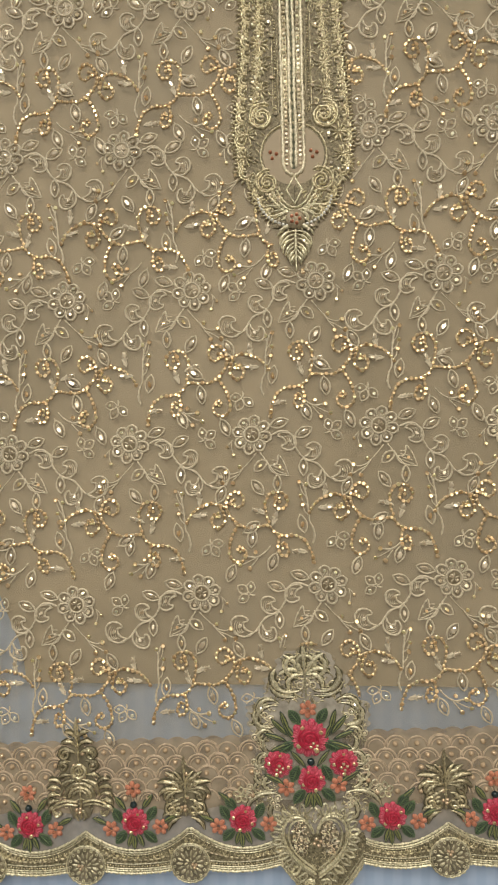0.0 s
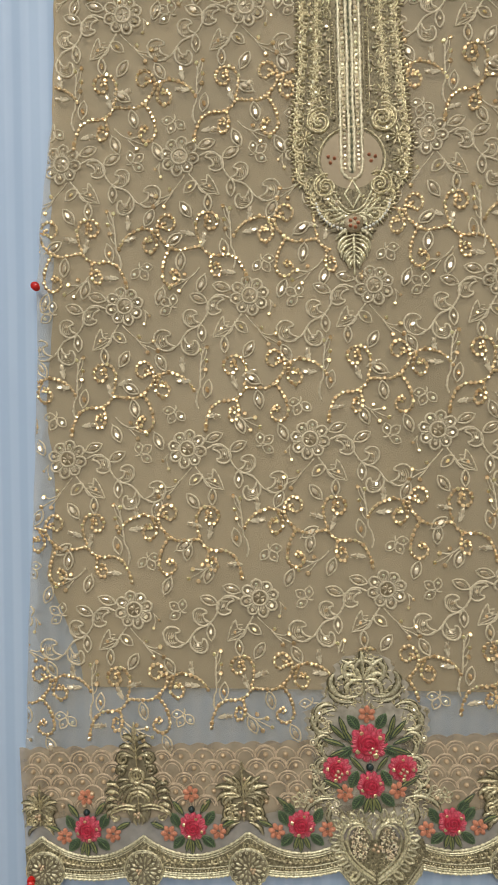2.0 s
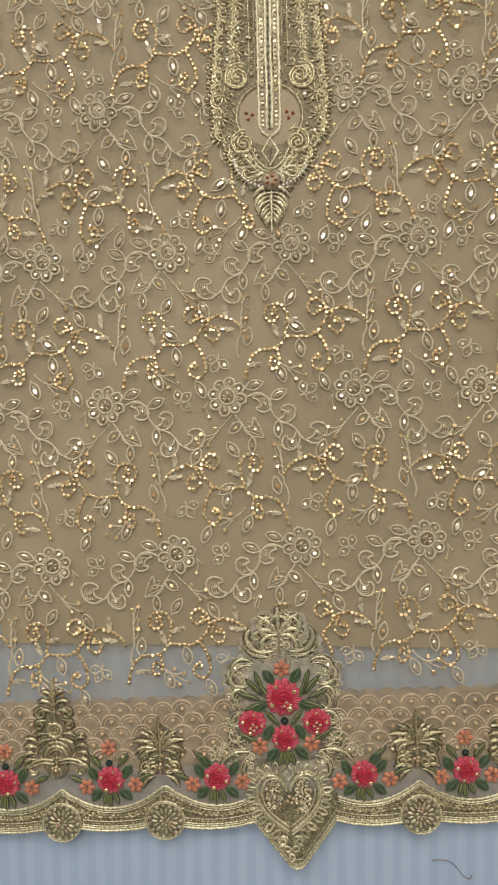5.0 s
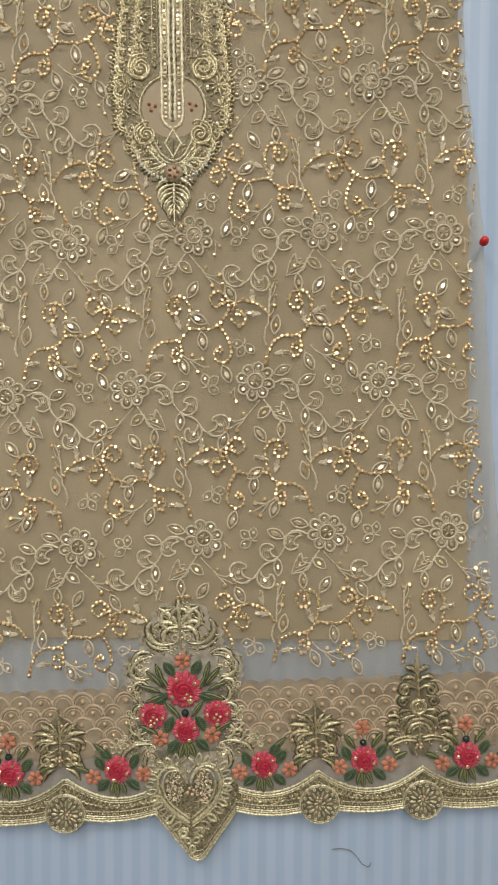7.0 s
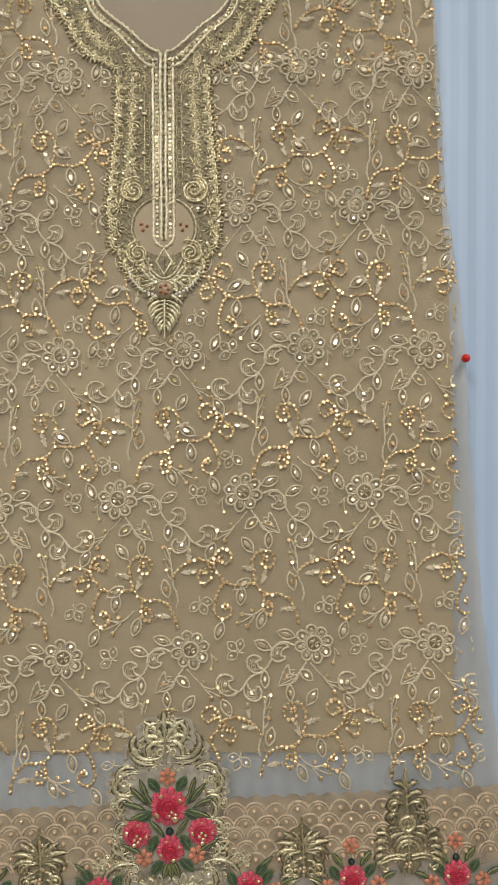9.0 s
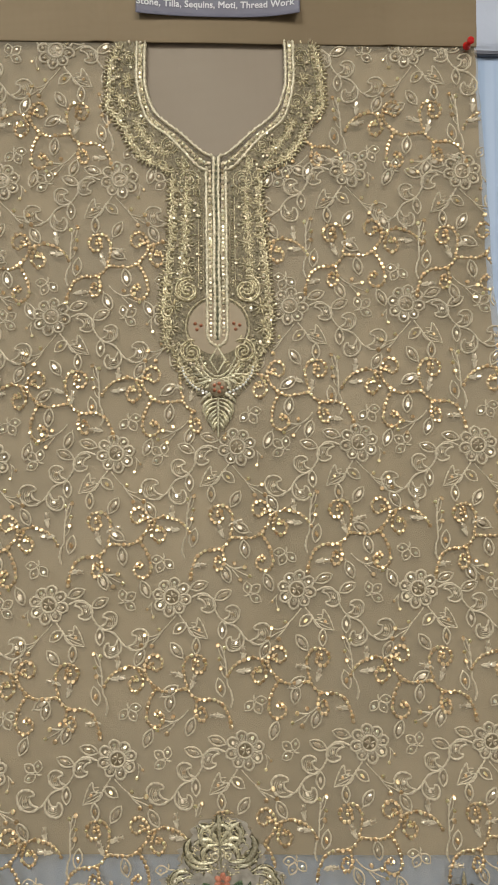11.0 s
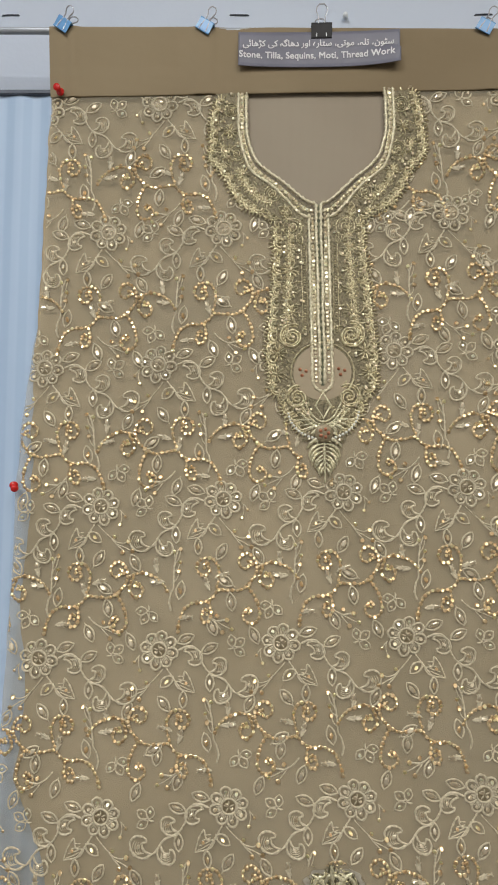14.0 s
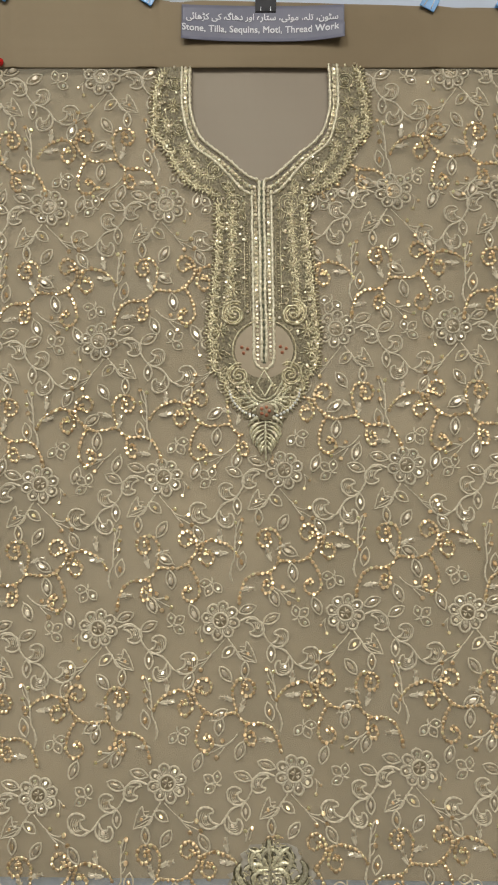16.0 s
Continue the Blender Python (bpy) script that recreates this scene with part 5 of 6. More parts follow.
    for deg, length, bend in ((74, 46, 0.9), (56, 50, 1.3), (38, 48, 1.7), (18, 42, 2.0)):
        comma(small, small_dark, 2, 46, deg, length, bend, 3.3)
        comma(small, small_dark, 2, 58, deg + 8, length * 0.62, bend, 2.4)
    roll(small, small_dark, 26, 40, 10)
    roll(small, small_dark, 24, 18, 11)
    for v, deg, length in ((34, -6, 22), (10, 24, 34), (4, -10, 34)):
        comma(small, small_dark, 8, v, deg, length, 1.3, 2.8)
    for s in (1, -1):
        small.cord(spiral(s * 13 * CU, 16 * CU, 11 * CU, 1.3, 1.2, -s, 0.25, 20), 0.0014, 0.0024, twist=0.1)
    grounds = []
    for top, w in ((0.100, 0.016), (0.064, 0.020)):
        g = Buf()
        zs = np.linspace(0.004, top, 16)
        half = [w * (math.sin(math.pi * min(1.0, (z / top) * 0.92 + 0.12)) ** 0.7) + 0.001 * math.sin(z * 900) for z in zs]
        g.strip([(-q, z) for q, z in zip(half, zs)], [(q, z) for q, z in zip(half, zs)], 0.0008, 0.0006)
        grounds.append(g.mesh("tree_ground", M_OPENNET, False))
    tall_m, small_m = tall.mesh("tall_tree", M_ZARI), small.mesh("small_tree", M_ZARI)
    # flat dark cords under the trees, coloured as the shade round their plumes
    tall_d, small_d = tall_dark.mesh("dark_outline", M_GAPSHADE), small_dark.mesh("dark_outline", M_GAPSHADE)
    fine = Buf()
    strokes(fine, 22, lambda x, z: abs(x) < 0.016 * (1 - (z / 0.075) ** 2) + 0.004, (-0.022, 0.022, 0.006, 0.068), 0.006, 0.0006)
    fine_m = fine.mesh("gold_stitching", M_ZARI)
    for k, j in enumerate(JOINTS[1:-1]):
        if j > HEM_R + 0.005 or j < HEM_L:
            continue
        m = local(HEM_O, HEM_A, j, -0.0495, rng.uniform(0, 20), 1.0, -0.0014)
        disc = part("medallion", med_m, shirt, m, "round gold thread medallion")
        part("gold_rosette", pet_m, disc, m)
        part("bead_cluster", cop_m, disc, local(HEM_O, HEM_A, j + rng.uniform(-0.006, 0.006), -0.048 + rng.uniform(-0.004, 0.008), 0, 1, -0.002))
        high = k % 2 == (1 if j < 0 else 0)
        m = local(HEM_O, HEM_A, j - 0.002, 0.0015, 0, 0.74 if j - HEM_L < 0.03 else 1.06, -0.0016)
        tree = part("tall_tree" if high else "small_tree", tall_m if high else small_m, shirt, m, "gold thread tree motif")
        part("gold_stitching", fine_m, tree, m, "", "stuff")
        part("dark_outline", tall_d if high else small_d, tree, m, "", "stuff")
        part("tree_ground", grounds[0 if high else 1], tree, m)
        part("bead_cluster", cop_m, tree, local(HEM_O, HEM_A, j - 0.003, 0.017, 20, 1.1, -0.0026), "golden pearls")
    for u, v, top, lean in ((-0.334, -0.001, True, 0), (-0.2105, 0.0, True, 0), (-0.0855, 0.0, False, -1), (0.0845, -0.001, False, 1), (0.2005, 0.001, True, 0), (0.3195, 0.0008, True, 0)):
        bouquet(u, v, top, lean)


build_hem()


# ---------------------------------------------------------------- the crest in the middle of the hem
def C(*pts):
    return [(u * CU, v * CU) for u, v in pts]


def build_crest():
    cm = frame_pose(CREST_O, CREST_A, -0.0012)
    fill = Buf()
    table = [(-150, 62), (-128, 108), (-60, 98), (0, 100), (20, 106), (58, 108), (68, 74), (108, 74), (112, 52), (140, 50), (156, 28)]
    vs = np.arange(-150, 157, 4)
    fill.strip(C(*[(-between(v, table) + 3 * math.sin(v * 0.4), v) for v in vs]), C(*[(between(v, table) + 3 * math.sin(v * 0.4), v) for v in vs]), 0, 0.0006)
    crest = part("crest", fill.mesh("crest", cloth("crest_net", (0.33, 0.305, 0.245), (0.54, 0.50, 0.41), alpha=0.78, mottled=90.0), False), shirt, cm, "gold thread crest round a rose bouquet")
    b = Buf()
    # flat underlay whose dark colour stands in for shade beside the scrollwork
    dark = Buf()
    for k in range(7):                       # palmette on top: a fan of plumes, then two rows of curls below it
        a = radians(90 + 24 * (k - 3))
        path = C(*curl(-2, 110, a, 54 - 2 * abs(k - 3), 0.75 * (k - 3), 12))
        b.cord(path, 0.0028, 0.0030, y=-0.0006, taper=True, twist=0.06)
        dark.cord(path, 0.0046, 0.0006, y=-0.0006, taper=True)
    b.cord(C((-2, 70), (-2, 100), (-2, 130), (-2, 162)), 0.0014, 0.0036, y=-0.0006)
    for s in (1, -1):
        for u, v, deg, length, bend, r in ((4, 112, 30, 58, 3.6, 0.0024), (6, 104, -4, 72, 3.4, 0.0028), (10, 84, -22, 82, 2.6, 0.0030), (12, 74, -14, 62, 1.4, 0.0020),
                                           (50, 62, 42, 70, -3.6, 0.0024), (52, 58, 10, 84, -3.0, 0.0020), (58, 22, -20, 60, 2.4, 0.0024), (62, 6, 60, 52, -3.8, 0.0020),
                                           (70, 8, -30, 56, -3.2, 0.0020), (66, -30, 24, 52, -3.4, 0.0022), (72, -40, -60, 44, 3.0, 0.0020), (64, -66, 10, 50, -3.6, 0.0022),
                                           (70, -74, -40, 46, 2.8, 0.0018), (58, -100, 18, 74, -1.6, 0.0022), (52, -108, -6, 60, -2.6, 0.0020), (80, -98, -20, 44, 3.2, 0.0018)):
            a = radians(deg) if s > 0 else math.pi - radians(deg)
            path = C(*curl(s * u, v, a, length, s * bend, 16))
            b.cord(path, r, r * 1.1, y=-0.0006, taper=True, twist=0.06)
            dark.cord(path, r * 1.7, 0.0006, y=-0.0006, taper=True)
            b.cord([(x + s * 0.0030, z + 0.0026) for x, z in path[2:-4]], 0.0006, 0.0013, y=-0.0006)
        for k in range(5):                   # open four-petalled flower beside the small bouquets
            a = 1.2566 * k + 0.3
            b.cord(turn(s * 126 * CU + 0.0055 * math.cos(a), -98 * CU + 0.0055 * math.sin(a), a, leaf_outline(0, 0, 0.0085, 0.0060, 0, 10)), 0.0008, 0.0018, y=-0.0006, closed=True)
    part("dark_outline", dark.mesh("dark_outline", M_GAPSHADE), crest, cm, "", "stuff")
    part("crest_scrollwork", b.mesh("crest_scrollwork", M_OLIVEZARI), crest, cm)
    b = Buf()
    c2 = Buf()
    for s in (1, -1):
        for u, v in ((82, 56), (76, 42), (66, 36), (100, -40), (96, -56), (62, -106), (70, -114), (64, -122), (110, -84), (118, -92), (112, -98), (96, 4)):
            c2.cord(ring(s * u * CU, v * CU, 5.2 * CU, 12), 0.0008, 0.0013, y=-0.0008, closed=True)
            b.bead(s * u * CU, v * CU, 0.0017, -0.0006)
    for u in (-11, 0, 11):
        c2.cord(ring(u * CU, (92 if u else 98) * CU, 5.5 * CU, 12), 0.001, 0.0015, y=-0.0008, closed=True)
    part("ring_sequin_trim", c2.mesh("ring_sequin_trim", M_ZARILIGHT), crest, cm, "pale ring sequins", "stuff")
    part("bead_trim", b.mesh("bead_trim", M_STONE, False), crest, cm, "", "stuff")
    b = Buf()

    def body(x, z):
        u, v = abs(x) / CU, z / CU
        return u < between(v, table) - 3 and (v > 60 or u > 60 or v < -118)

    strokes(b, 520, body, (-0.075, 0.075, -0.098, 0.101), 0.007, 0.0006)
    part("gold_stitching", b.mesh("gold_stitching", M_ZARI), crest, cm, "", "stuff")

    # heart below, with the pendant
    h = Buf()
    lobes = Buf()
    for s in (1, -1):
        out = [(s * u, v) for u, v in ((3, -170), (14, -148), (30, -140), (48, -148), (56, -170), (50, -196), (34, -218), (18, -232), (2, -244))]
        h.cord(smooth(C(*out)), 0.0017, 0.0026, y=-0.0008, twist=0.1)
        h.cord(smooth(C(*[(q[0] * 1.1, -184 + (q[1] + 184) * 1.1) for q in out])), 0.0010, 0.0020, y=-0.0008, twist=0.1)
        h.cord(smooth(C(*[(q[0] * 0.84, -184 + (q[1] + 184) * 0.86) for q in out])), 0.0012, 0.0018, y=-0.0008)
        lobes.dome(s * 26 * CU, -178 * CU, 34 * CU, 17 * CU, radians(90 + s * 14), 0.0020, y=-0.0006, n=22, rings=4, pointed=0.3)
        for k in range(13):                  # fringe of loops round the heart
            t = k / 12
            u = between(t, [(0, 20), (0.25, 62), (0.45, 70), (0.7, 56), (1, 14)])
            v = between(t, [(0, -128), (0.25, -142), (0.45, -176), (0.7, -214), (1, -262)])
            a = between(t, [(0, 85), (0.25, 40), (0.45, 0), (0.7, -35), (1, -50)])
            q = leaf_outline(0, 0, 22 * CU, 10 * CU, 0, 10)
            h.cord(turn(s * u * CU, v * CU, radians(a) if s > 0 else math.pi - radians(a), q), 0.0013, 0.0021, y=-0.0008, closed=True)
        h.cord([(s * x, z) for x, z in spiral(15 * CU, -262 * CU, 10 * CU, 1.2, 2.5, -1, 0.3, 18)], 0.0013, 0.0016, y=-0.0008)
    h.cord(C((0, -122), (13, -137), (0, -152), (-13, -137)), 0.0014, 0.0016, y=-0.001, closed=True)
    for u, v, a in ((-8, -276, 150), (8, -276, 30), (0, -292, 270)):
        h.cord(turn(u * CU, v * CU, radians(a), leaf_outline(0, 0, 15 * CU, 10 * CU, 0, 10)), 0.0012, 0.0016, y=-0.001, closed=True)
    part("heart_border", h.mesh("heart_border", M_OLIVEZARI), crest, cm)
    part("heart_padding", lobes.mesh("heart_padding", M_OPENNET), crest, cm, "raised couched gold lobes")
    b = Buf()
    strokes(b, 260, lambda x, z: any(((abs(x) / CU - 26) / 15) ** 2 + ((z / CU + 178) / 30) ** 2 < 1 for _ in (0,)), (-0.03, 0.03, -0.14, -0.09), 0.0035, 0.0006)
    for q in range(len(b.v)):
        x, y, z = b.v[q]
        b.v[q] = (x, y - 0.0016, z)
    part("couching", b.mesh("couching", M_STONE), crest, cm, "", "stuff")
    part("bead_cluster", PEARL_FOUR, crest, local(CREST_O, CREST_A, 3 * CU, -184 * CU, 20, 1.3, -0.003), "copper-gold pearls")
    # bouquet of four roses
    for u, v, k, pearl in ((0, 0, 1.42, (7, -12)), (-57, -44, 1.06, (2, -6)), (57, -46, 1.06, (0, -4)), (0, -74, 1.04, None)):
        rose = rose_at(CREST_O, CREST_A, u * CU, v * CU, k, rng.uniform(0, 90))
        if pearl:
            part("pearl_trim", PEARL_FOUR, rose, local(CREST_O, CREST_A, (u + pearl[0]) * CU, (v + pearl[1]) * CU, 10, 1.2, -0.0052), "golden pearls")
    add = lambda n, me, u, v, d=0.0, k=1.0, y=-0.0016: part(n, me, crest, local(CREST_O, CREST_A, u * CU, v * CU, d, k, y))
    for u, v in ((0, 51), (-46, -86), (46, -84)):
        add("coral_flower", CORAL, u, v, rng.uniform(0, 60), 1.05)
        add("bead_cluster", CORAL_BEAD, u, v, 0, 1, -0.0036)
    add("black_bead", BLACK_BEAD, 0, -42, 0, 1.1)
    for u, v, d in ((-24, 38, 128), (24, 38, 52), (-40, -14, 212), (38, -14, -32), (-29, -62, 240), (27, -62, 300), (-24, -102, 225), (27, -100, 318)):
        add("dark_leaf", DARK_LEAF, u, v, d + rng.uniform(-6, 6), 1.05)
    for s in (1, -1):
        for u, v, d in ((42, 30, 72), (52, 22, 48), (60, 4, 20), (52, -14, -20), (34, 12, 60), (66, -70, 30), (22, -36, 50)):
            add("olive_blade", SLIM_LEAF, s * u, v, d if s > 0 else 180 - d, rng.uniform(0.85, 1.1))
    for d in (250, 270, 290):
        add("olive_leaf", LIGHT_LEAF, (d - 270) * 0.45, -108, d, 1.0)


build_crest()


# ---------------------------------------------------------------- rod, clips, label, pins and lint
def build_rod():
    b = Buf()
    b.lathe([(0.0, -0.62), (0.0038, -0.62), (0.004, -0.615), (0.004, 0.615), (0.0038, 0.62), (0.0, 0.62)], 14, pose(-0.03, 0.0, rod_line(-0.03), 0, 91.55, 0))
    rod = thing("hanging_rod", pose(0, 0, 1.8865), "slim grey metal rod carrying the folded cloth", "rod")
    part("bar", b.mesh("bar", M_ROD), rod, Matrix())
    for x in (-0.55, 0.50):
        b = Buf()
        b.box(x - 0.006, x + 0.006, -0.006, 0.062, rod_line(x) - 0.010, rod_line(x) + 0.010, 0.002)
        part("bracket", b.mesh("bracket", M_ROD, False), rod, Matrix())


def binder_clip(x, z, w, roll, mat, colour, depth):
    """Triangular sprung body with two wire handles."""
    k = w / 0.025
    m = pose(x, -0.006, z, 0, roll, 0)
    clip = thing("binder_clip", m, f"{colour} metal binder clip on the top edge of the cloth", "clip", "binder clips")
    b = Buf()
    bm = bmesh.new()
    h, t = depth, 0.0065 * k
    prof = [(-0.0016 - 0.001 * k, -h), (-t, h * 0.75), (-t * 0.9, h * 0.98), (t * 0.9, h * 0.98), (t, h * 0.75), (0.0016 + 0.001 * k, -h)]
    inner = [(q[0] * 0.82, q[1] - (0.0007 if q[1] > 0 else 0)) for q in reversed(prof)]
    loop = prof + inner
    left = [bm.verts.new((-w / 2, y, zz)) for y, zz in loop]
    right = [bm.verts.new((w / 2, y, zz)) for y, zz in loop]
    n = len(loop)
    for i in range(n):
        bm.faces.new((left[i], left[(i + 1) % n], right[(i + 1) % n], right[i]))
    for i in range(5):
        for side in (left, right):
            bm.faces.new((side[i], side[i + 1], side[n - 2 - i], side[n - 1 - i]))
    bmesh.ops.recalc_face_normals(bm, faces=bm.faces)
    b.absorb(bm)
    part("body", b.mesh("body", mat, False), clip, m)
    # rolled lips
    for s in (-1, 1):
        b = Buf()
        b.pipe([(-w / 2, s * (0.0018 + 0.001 * k), -h), (0, s * (0.0018 + 0.001 * k), -h), (w / 2, s * (0.0018 + 0.001 * k), -h)], 0.0011 * k, 8)
        part("lip", b.mesh("lip", mat), clip, m)
    for s in (-1, 1):
        yy = s * (0.002 + 0.001 * k)
        b = Buf()
        top = h + 0.019 * k
        pts = [(-0.0062 * k, yy, -h), (-0.0056 * k, yy - 0.0006, -h * 0.1), (-0.0036 * k, s * 0.006 * k, h * 1.0), (-0.0042 * k, s * 0.007 * k, h + 0.006 * k),
               (-0.0068 * k, s * 0.009 * k, h + 0.012 * k), (-0.0058 * k, s * 0.010 * k, top - 0.003 * k), (-0.003 * k, s * 0.0105 * k, top), (0.003 * k, s * 0.0105 * k, top),
               (0.0058 * k, s * 0.010 * k, top - 0.003 * k), (0.0068 * k, s * 0.009 * k, h + 0.012 * k), (0.0042 * k, s * 0.007 * k, h + 0.006 * k),
               (0.0036 * k, s * 0.006 * k, h * 1.0), (0.0056 * k, yy - 0.0006, -h * 0.1), (0.0062 * k, yy, -h)]
        b.pipe(pts, 0.0007, 8)
        part("handle", b.mesh("handle", M_STEEL), clip, m, "bright wire handle")


def push_pin(x, z, rx, rz, mat, colour, y=-0.004, k=1.0):
    m = pose(x, y, z, 90 + rx, 0, rz) @ Matrix.Scale(k, 4)
    pin = thing("push_pin", m, f"{colour} plastic push pin stuck into the display", "pin", "push pins")
    b = Buf()
    b.lathe([(0.0, 0.0), (0.0046, 0.0), (0.0049, 0.0008), (0.0046, 0.0017), (0.0030, 0.0026), (0.0025, 0.0050), (0.0028, 0.0078), (0.0040, 0.0092), (0.0044, 0.0104), (0.0040, 0.0114), (0.0, 0.0118)], 18)
    part("head", b.mesh("head", mat), pin, m)
    b = Buf()
    b.lathe([(0.0005, 0.0), (0.0005, -0.010), (0.0, -0.013)], 8)
    part("needle", b.mesh("needle", M_STEEL), pin, m)


def text_mesh(name, body, size, spacing=1.0, bold=0.0, shear=0.0):
    cu = bpy.data.curves.new(name, "FONT")
    cu.body, cu.size, cu.space_character, cu.offset, cu.shear = body, size, spacing, bold, shear
    cu.align_x, cu.align_y = "CENTER", "CENTER"
    cu.resolution_u = 3
    ob = bpy.data.objects.new(name, cu)
    scene.collection.objects.link(ob)
    bpy.context.view_layer.update()
    me = bpy.data.meshes.new_from_object(ob.evaluated_get(bpy.context.evaluated_depsgraph_get()))
    bpy.data.objects.remove(ob)
    me.materials.clear()
    me.materials.append(M_PRINT)
    return me


def build_label():
    """Grey laminated strip hanging from the black clip, its ends curling forward a little."""
    def bow(u, v):
        return -0.0078 - 0.008 * abs(u / 0.097) ** 3.0 * (0.25 + 0.75 * (v < 0)) * (0.5 if u < 0 else 1.0) - 0.0012 * math.sin(v * 60)
    label = thing("label_strip", pose(-0.0225, 0, 1.8495, 0, 0.3, 0), "grey laminated label strip with white lettering hanging from a clip", "label")
    b = Buf()
    w, h, nx, nz = 0.0975, 0.0213, 60, 10
    for side, off in ((0, 0.0), (1, 0.0007)):
        for j in range(nz + 1):
            for i in range(nx + 1):
                u, v = -w + 2 * w * i / nx, -h + 2 * h * j / nz
                b.v.append((u, bow(u, v) + off, v - 0.0005 * math.cos(u * 20)))
    s = (nx + 1) * (nz + 1)
    for j in range(nz):
        for i in range(nx):
            a = j * (nx + 1) + i
            b.f.append((a, a + 1, a + nx + 2, a + nx + 1))
            b.f.append((s + a, s + a + nx + 1, s + a + nx + 2, s + a + 1))
    for i in range(nx):
        for a in (i, nz * (nx + 1) + i):
            b.f.append((a, a + 1, s + a + 1, s + a))
    for j in range(nz):
        for a in (j * (nx + 1), j * (nx + 1) + nx):
            b.f.append((a, a + nx + 1, s + a + nx + 1, s + a))
    part("strip", b.mesh("strip", M_LABEL), label)

    def lay(name, me, cu, cv, width, bold):
        xs = [v.co.x for v in me.vertices]
        k = width / (max(xs) - min(xs))
        mid = (max(xs) + min(xs)) / 2
        for v in me.vertices:
            u, vv = cu + (v.co.x - mid) * k, cv + v.co.y * k
            v.co = (u, bow(u, vv) - 0.0006, vv - 0.0005 * math.cos(u * 20))
        verts = [tuple(v.co) for v in me.vertices]
        faces = [tuple(f.vertices) for f in me.polygons]
        b = Buf()
        for k, (dx, dz) in enumerate(((0, 0), (bold, 0.0), (0.0, bold), (bold, bold))):
            n = len(b.v)
            b.v += [(x + dx, y - 0.00006 * k, z + dz) for x, y, z in verts]
            b.f += [tuple(i + n for i in f) for f in faces]
        part(name, b.mesh(name, M_PRINT, False), label)

    lay("lettering", text_mesh("lettering", "Stone, Tilla, Sequins, Moti, Thread Work", 0.01, 1.02), -0.003, -0.0082, 0.187, 0.00042)
    urdu = "\u0633\u0679\u0648\u0646\u060c \u062a\u0644\u06c1\u060c \u0645\u0648\u062a\u06cc\u060c \u0633\u062a\u0627\u0631\u06c1 \u0627\u0648\u0631 \u062f\u06be\u0627\u06af\u06c1 \u06a9\u06cc \u06a9\u0691\u06be\u0627\u0626\u06cc"
    lay("script_lettering", text_mesh("script_lettering", shaped(urdu), 0.01, 1.0), -0.001, 0.0065, 0.182, 0.00036)


FORMS = {  # isolated, final, initial, medial
    "\u0633": "\ufeb1\ufeb2\ufeb3\ufeb4", "\u0679": "\ufb66\ufb67\ufb68\ufb69", "\u0648": "\ufeed\ufeee", "\u0646": "\ufee5\ufee6\ufee7\ufee8",
    "\u062a": "\ufe95\ufe96\ufe97\ufe98", "\u0644": "\ufedd\ufede\ufedf\ufee0", "\u06c1": "\ufba6\ufba7\ufba8\ufba9", "\u0645": "\ufee1\ufee2\ufee3\ufee4",
    "\u06cc": "\ufbfc\ufbfd\ufbfe\ufbff", "\u0627": "\ufe8d\ufe8e", "\u0631": "\ufead\ufeae", "\u062f": "\ufea9\ufeaa", "\u06be": "\ufbaa\ufbab\ufbac\ufbad",
    "\u06af": "\ufb92\ufb93\ufb94\ufb95", "\u06a9": "\ufb8e\ufb8f\ufb90\ufb91", "\u0691": "\ufb8c\ufb8d", "\u0626": "\ufe89\ufe8a\ufe8b\ufe8c"}


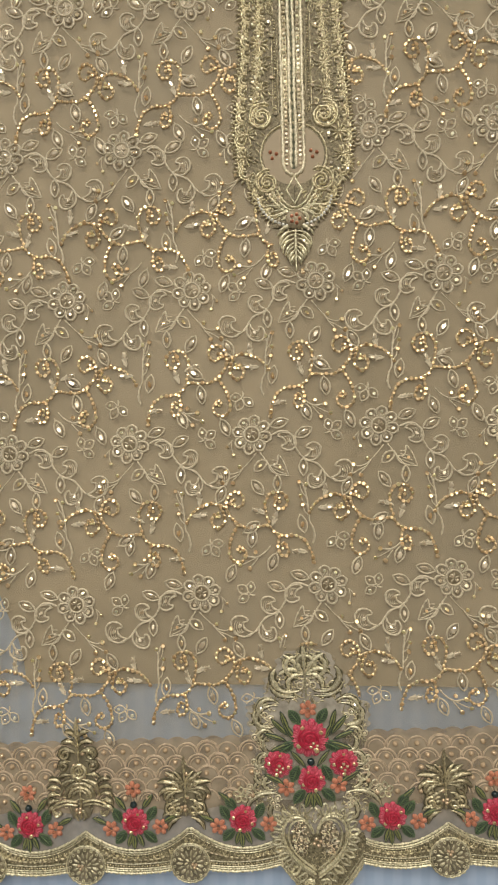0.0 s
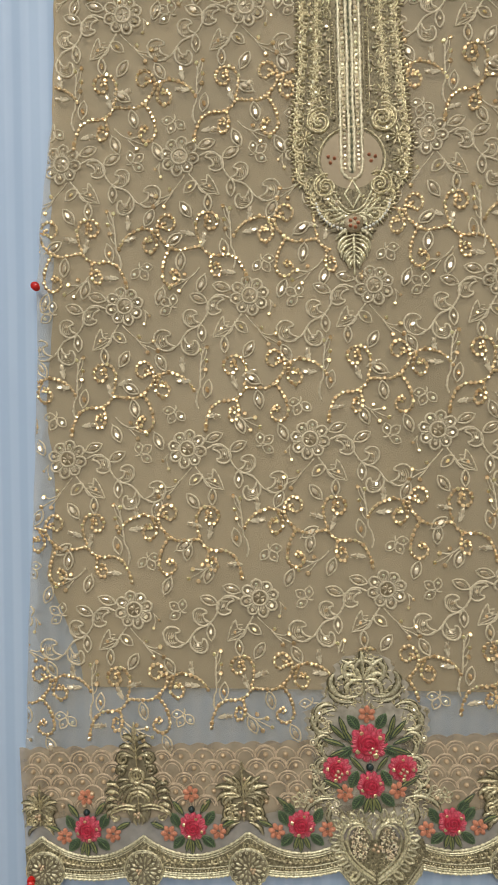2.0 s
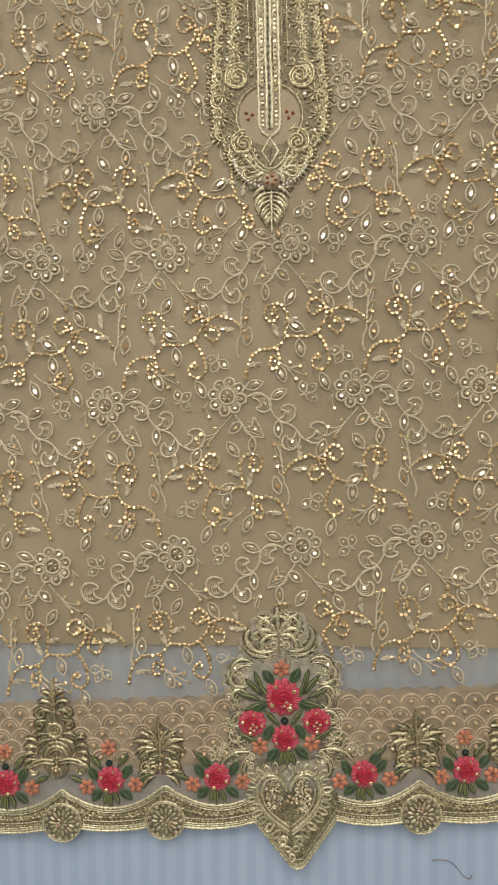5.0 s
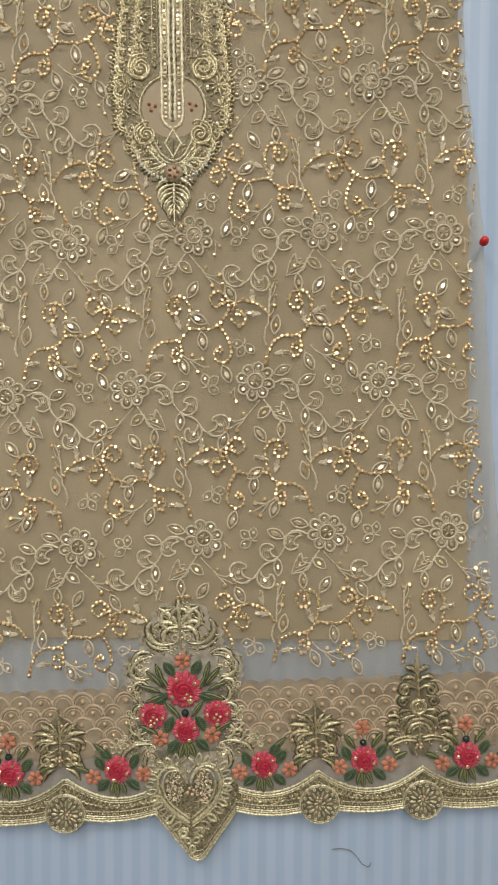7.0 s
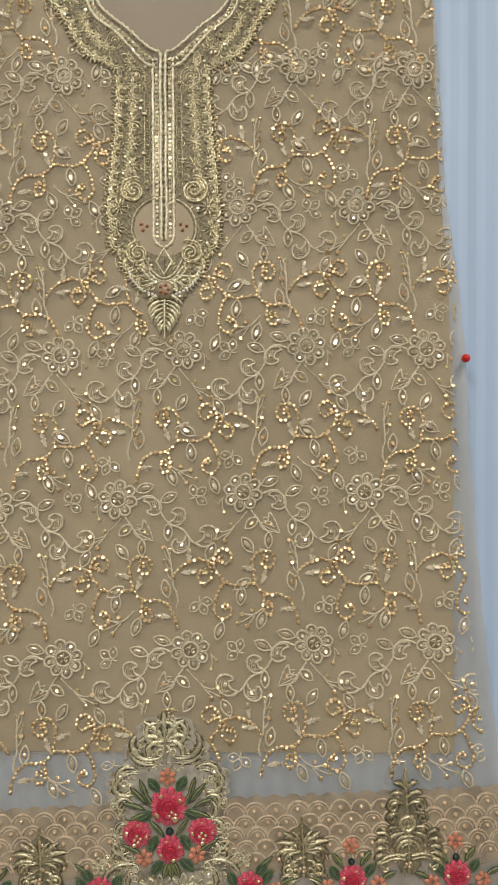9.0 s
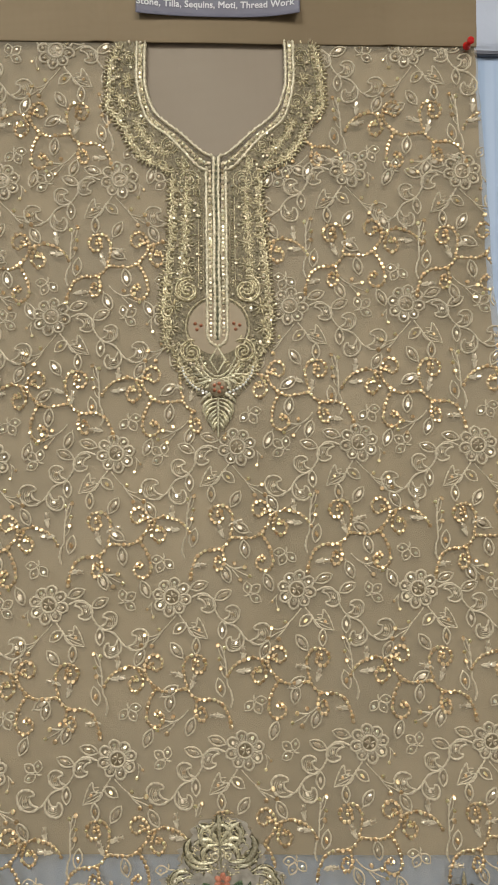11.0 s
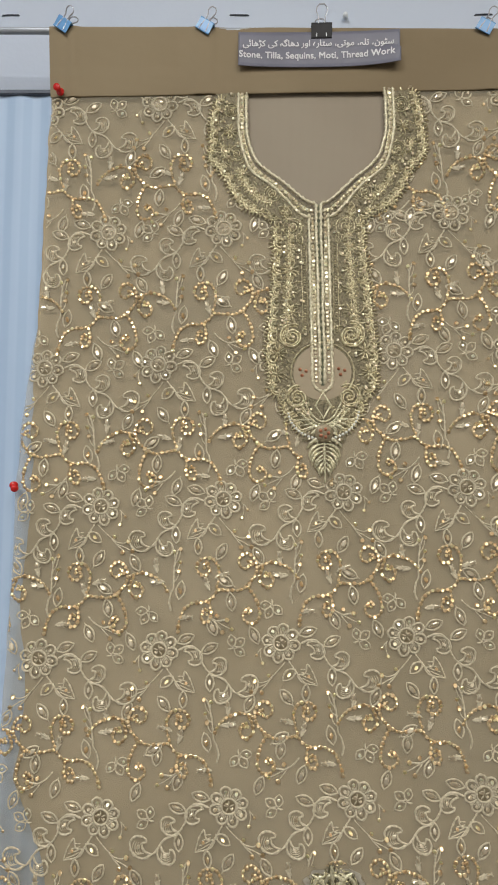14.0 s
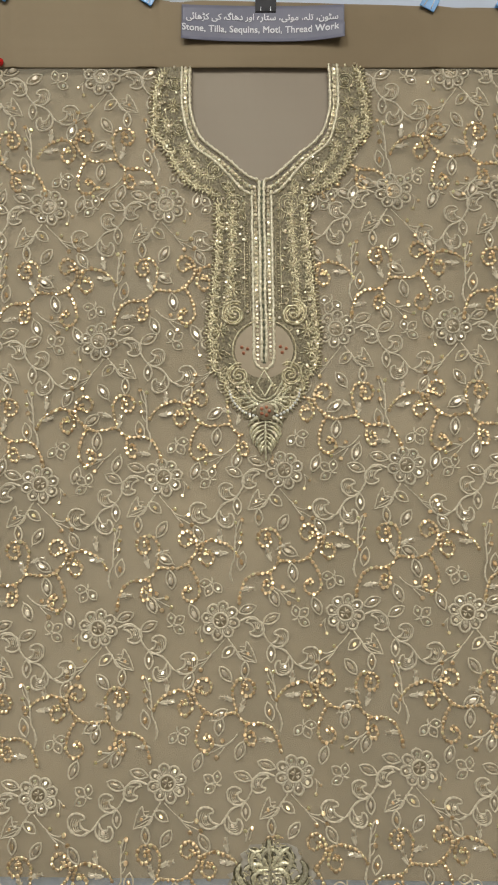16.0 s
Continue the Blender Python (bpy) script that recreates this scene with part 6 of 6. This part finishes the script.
def shaped(text):
    """Joined letter forms in the order in which they stand from left to right."""
    out = []
    for i, ch in enumerate(text):
        f = FORMS.get(ch)
        if not f:
            out.append(ch)
            continue
        before, after = text[i - 1] if i else " ", text[i + 1] if i + 1 < len(text) else " "
        joined = before in FORMS and len(FORMS[before]) == 4
        goes_on = after in FORMS and len(f) == 4
        out.append(f[(2 if goes_on else 0) + (1 if joined else 0)])
    return "".join(reversed(out))


build_rod()
binder_clip(-0.019, 1.8715, 0.0250, 0, M_BLACK, "black", 0.0085)
for x, z, roll in ((-0.337, 1.888, 36), (-0.161, 1.882, 33), (0.178, 1.874, 30), (0.269, 1.873, 34)):
    binder_clip(x, z, 0.019, roll, M_BLUE, "bright blue", 0.0072)
build_label()
for x, z, rx, rz in ((-0.3835, 1.3205, 24, 32), (0.3300, 1.3065, 8, -20), (0.2765, 1.797, 5, 5), (-0.3395, 1.8035, 5, -5), (-0.399, 0.626, -10, 20)):
    push_pin(x, z, rx, rz, M_RED, "red")
push_pin(0.021, 1.950, 20, -10, M_CLEAR, "clear", 0.060, 0.8)


def build_small():
    b = Buf()
    b.pipe([(-0.1355, 0.0610, 1.9565), (-0.1345, 0.0590, 1.9565), (-0.122, 0.0588, 1.9560), (-0.1105, 0.0590, 1.9555), (-0.1095, 0.0610, 1.9555)], 0.0009, 6)
    thing("staple", pose(0, 0, 0), "thin steel staple in the painted wall", "staple", mesh=b.mesh("staple", M_DARKLINE))
    for x, z in ((0.205, 1.949), (-0.437, 1.963)):
        b = Buf()
        b.pipe([(x - 0.012, 0.0610, z), (x - 0.011, 0.0590, z), (x, 0.0588, z + 0.0004), (x + 0.011, 0.0590, z), (x + 0.012, 0.0610, z)], 0.0009, 6)
        thing("staple", pose(0, 0, 0), "thin steel staple in the painted wall", "staple", mesh=b.mesh("staple", M_DARKLINE))
    b = Buf()
    pts = smooth([(0.166, 0.605), (0.178, 0.6055), (0.188, 0.603), (0.196, 0.595), (0.201, 0.588), (0.209, 0.584), (0.2115, 0.589)], 0.0015)
    b.pipe([(x * 1.02, 0.0112, 1.10 + (z - 1.10) * 1.02) for x, z in pts], 0.00045, 6)
    thing("loose_thread", pose(0, 0, 0), "loose curled brown thread on the striped sheet", "thread", mesh=b.mesh("loose_thread", M_LINT))


build_small()
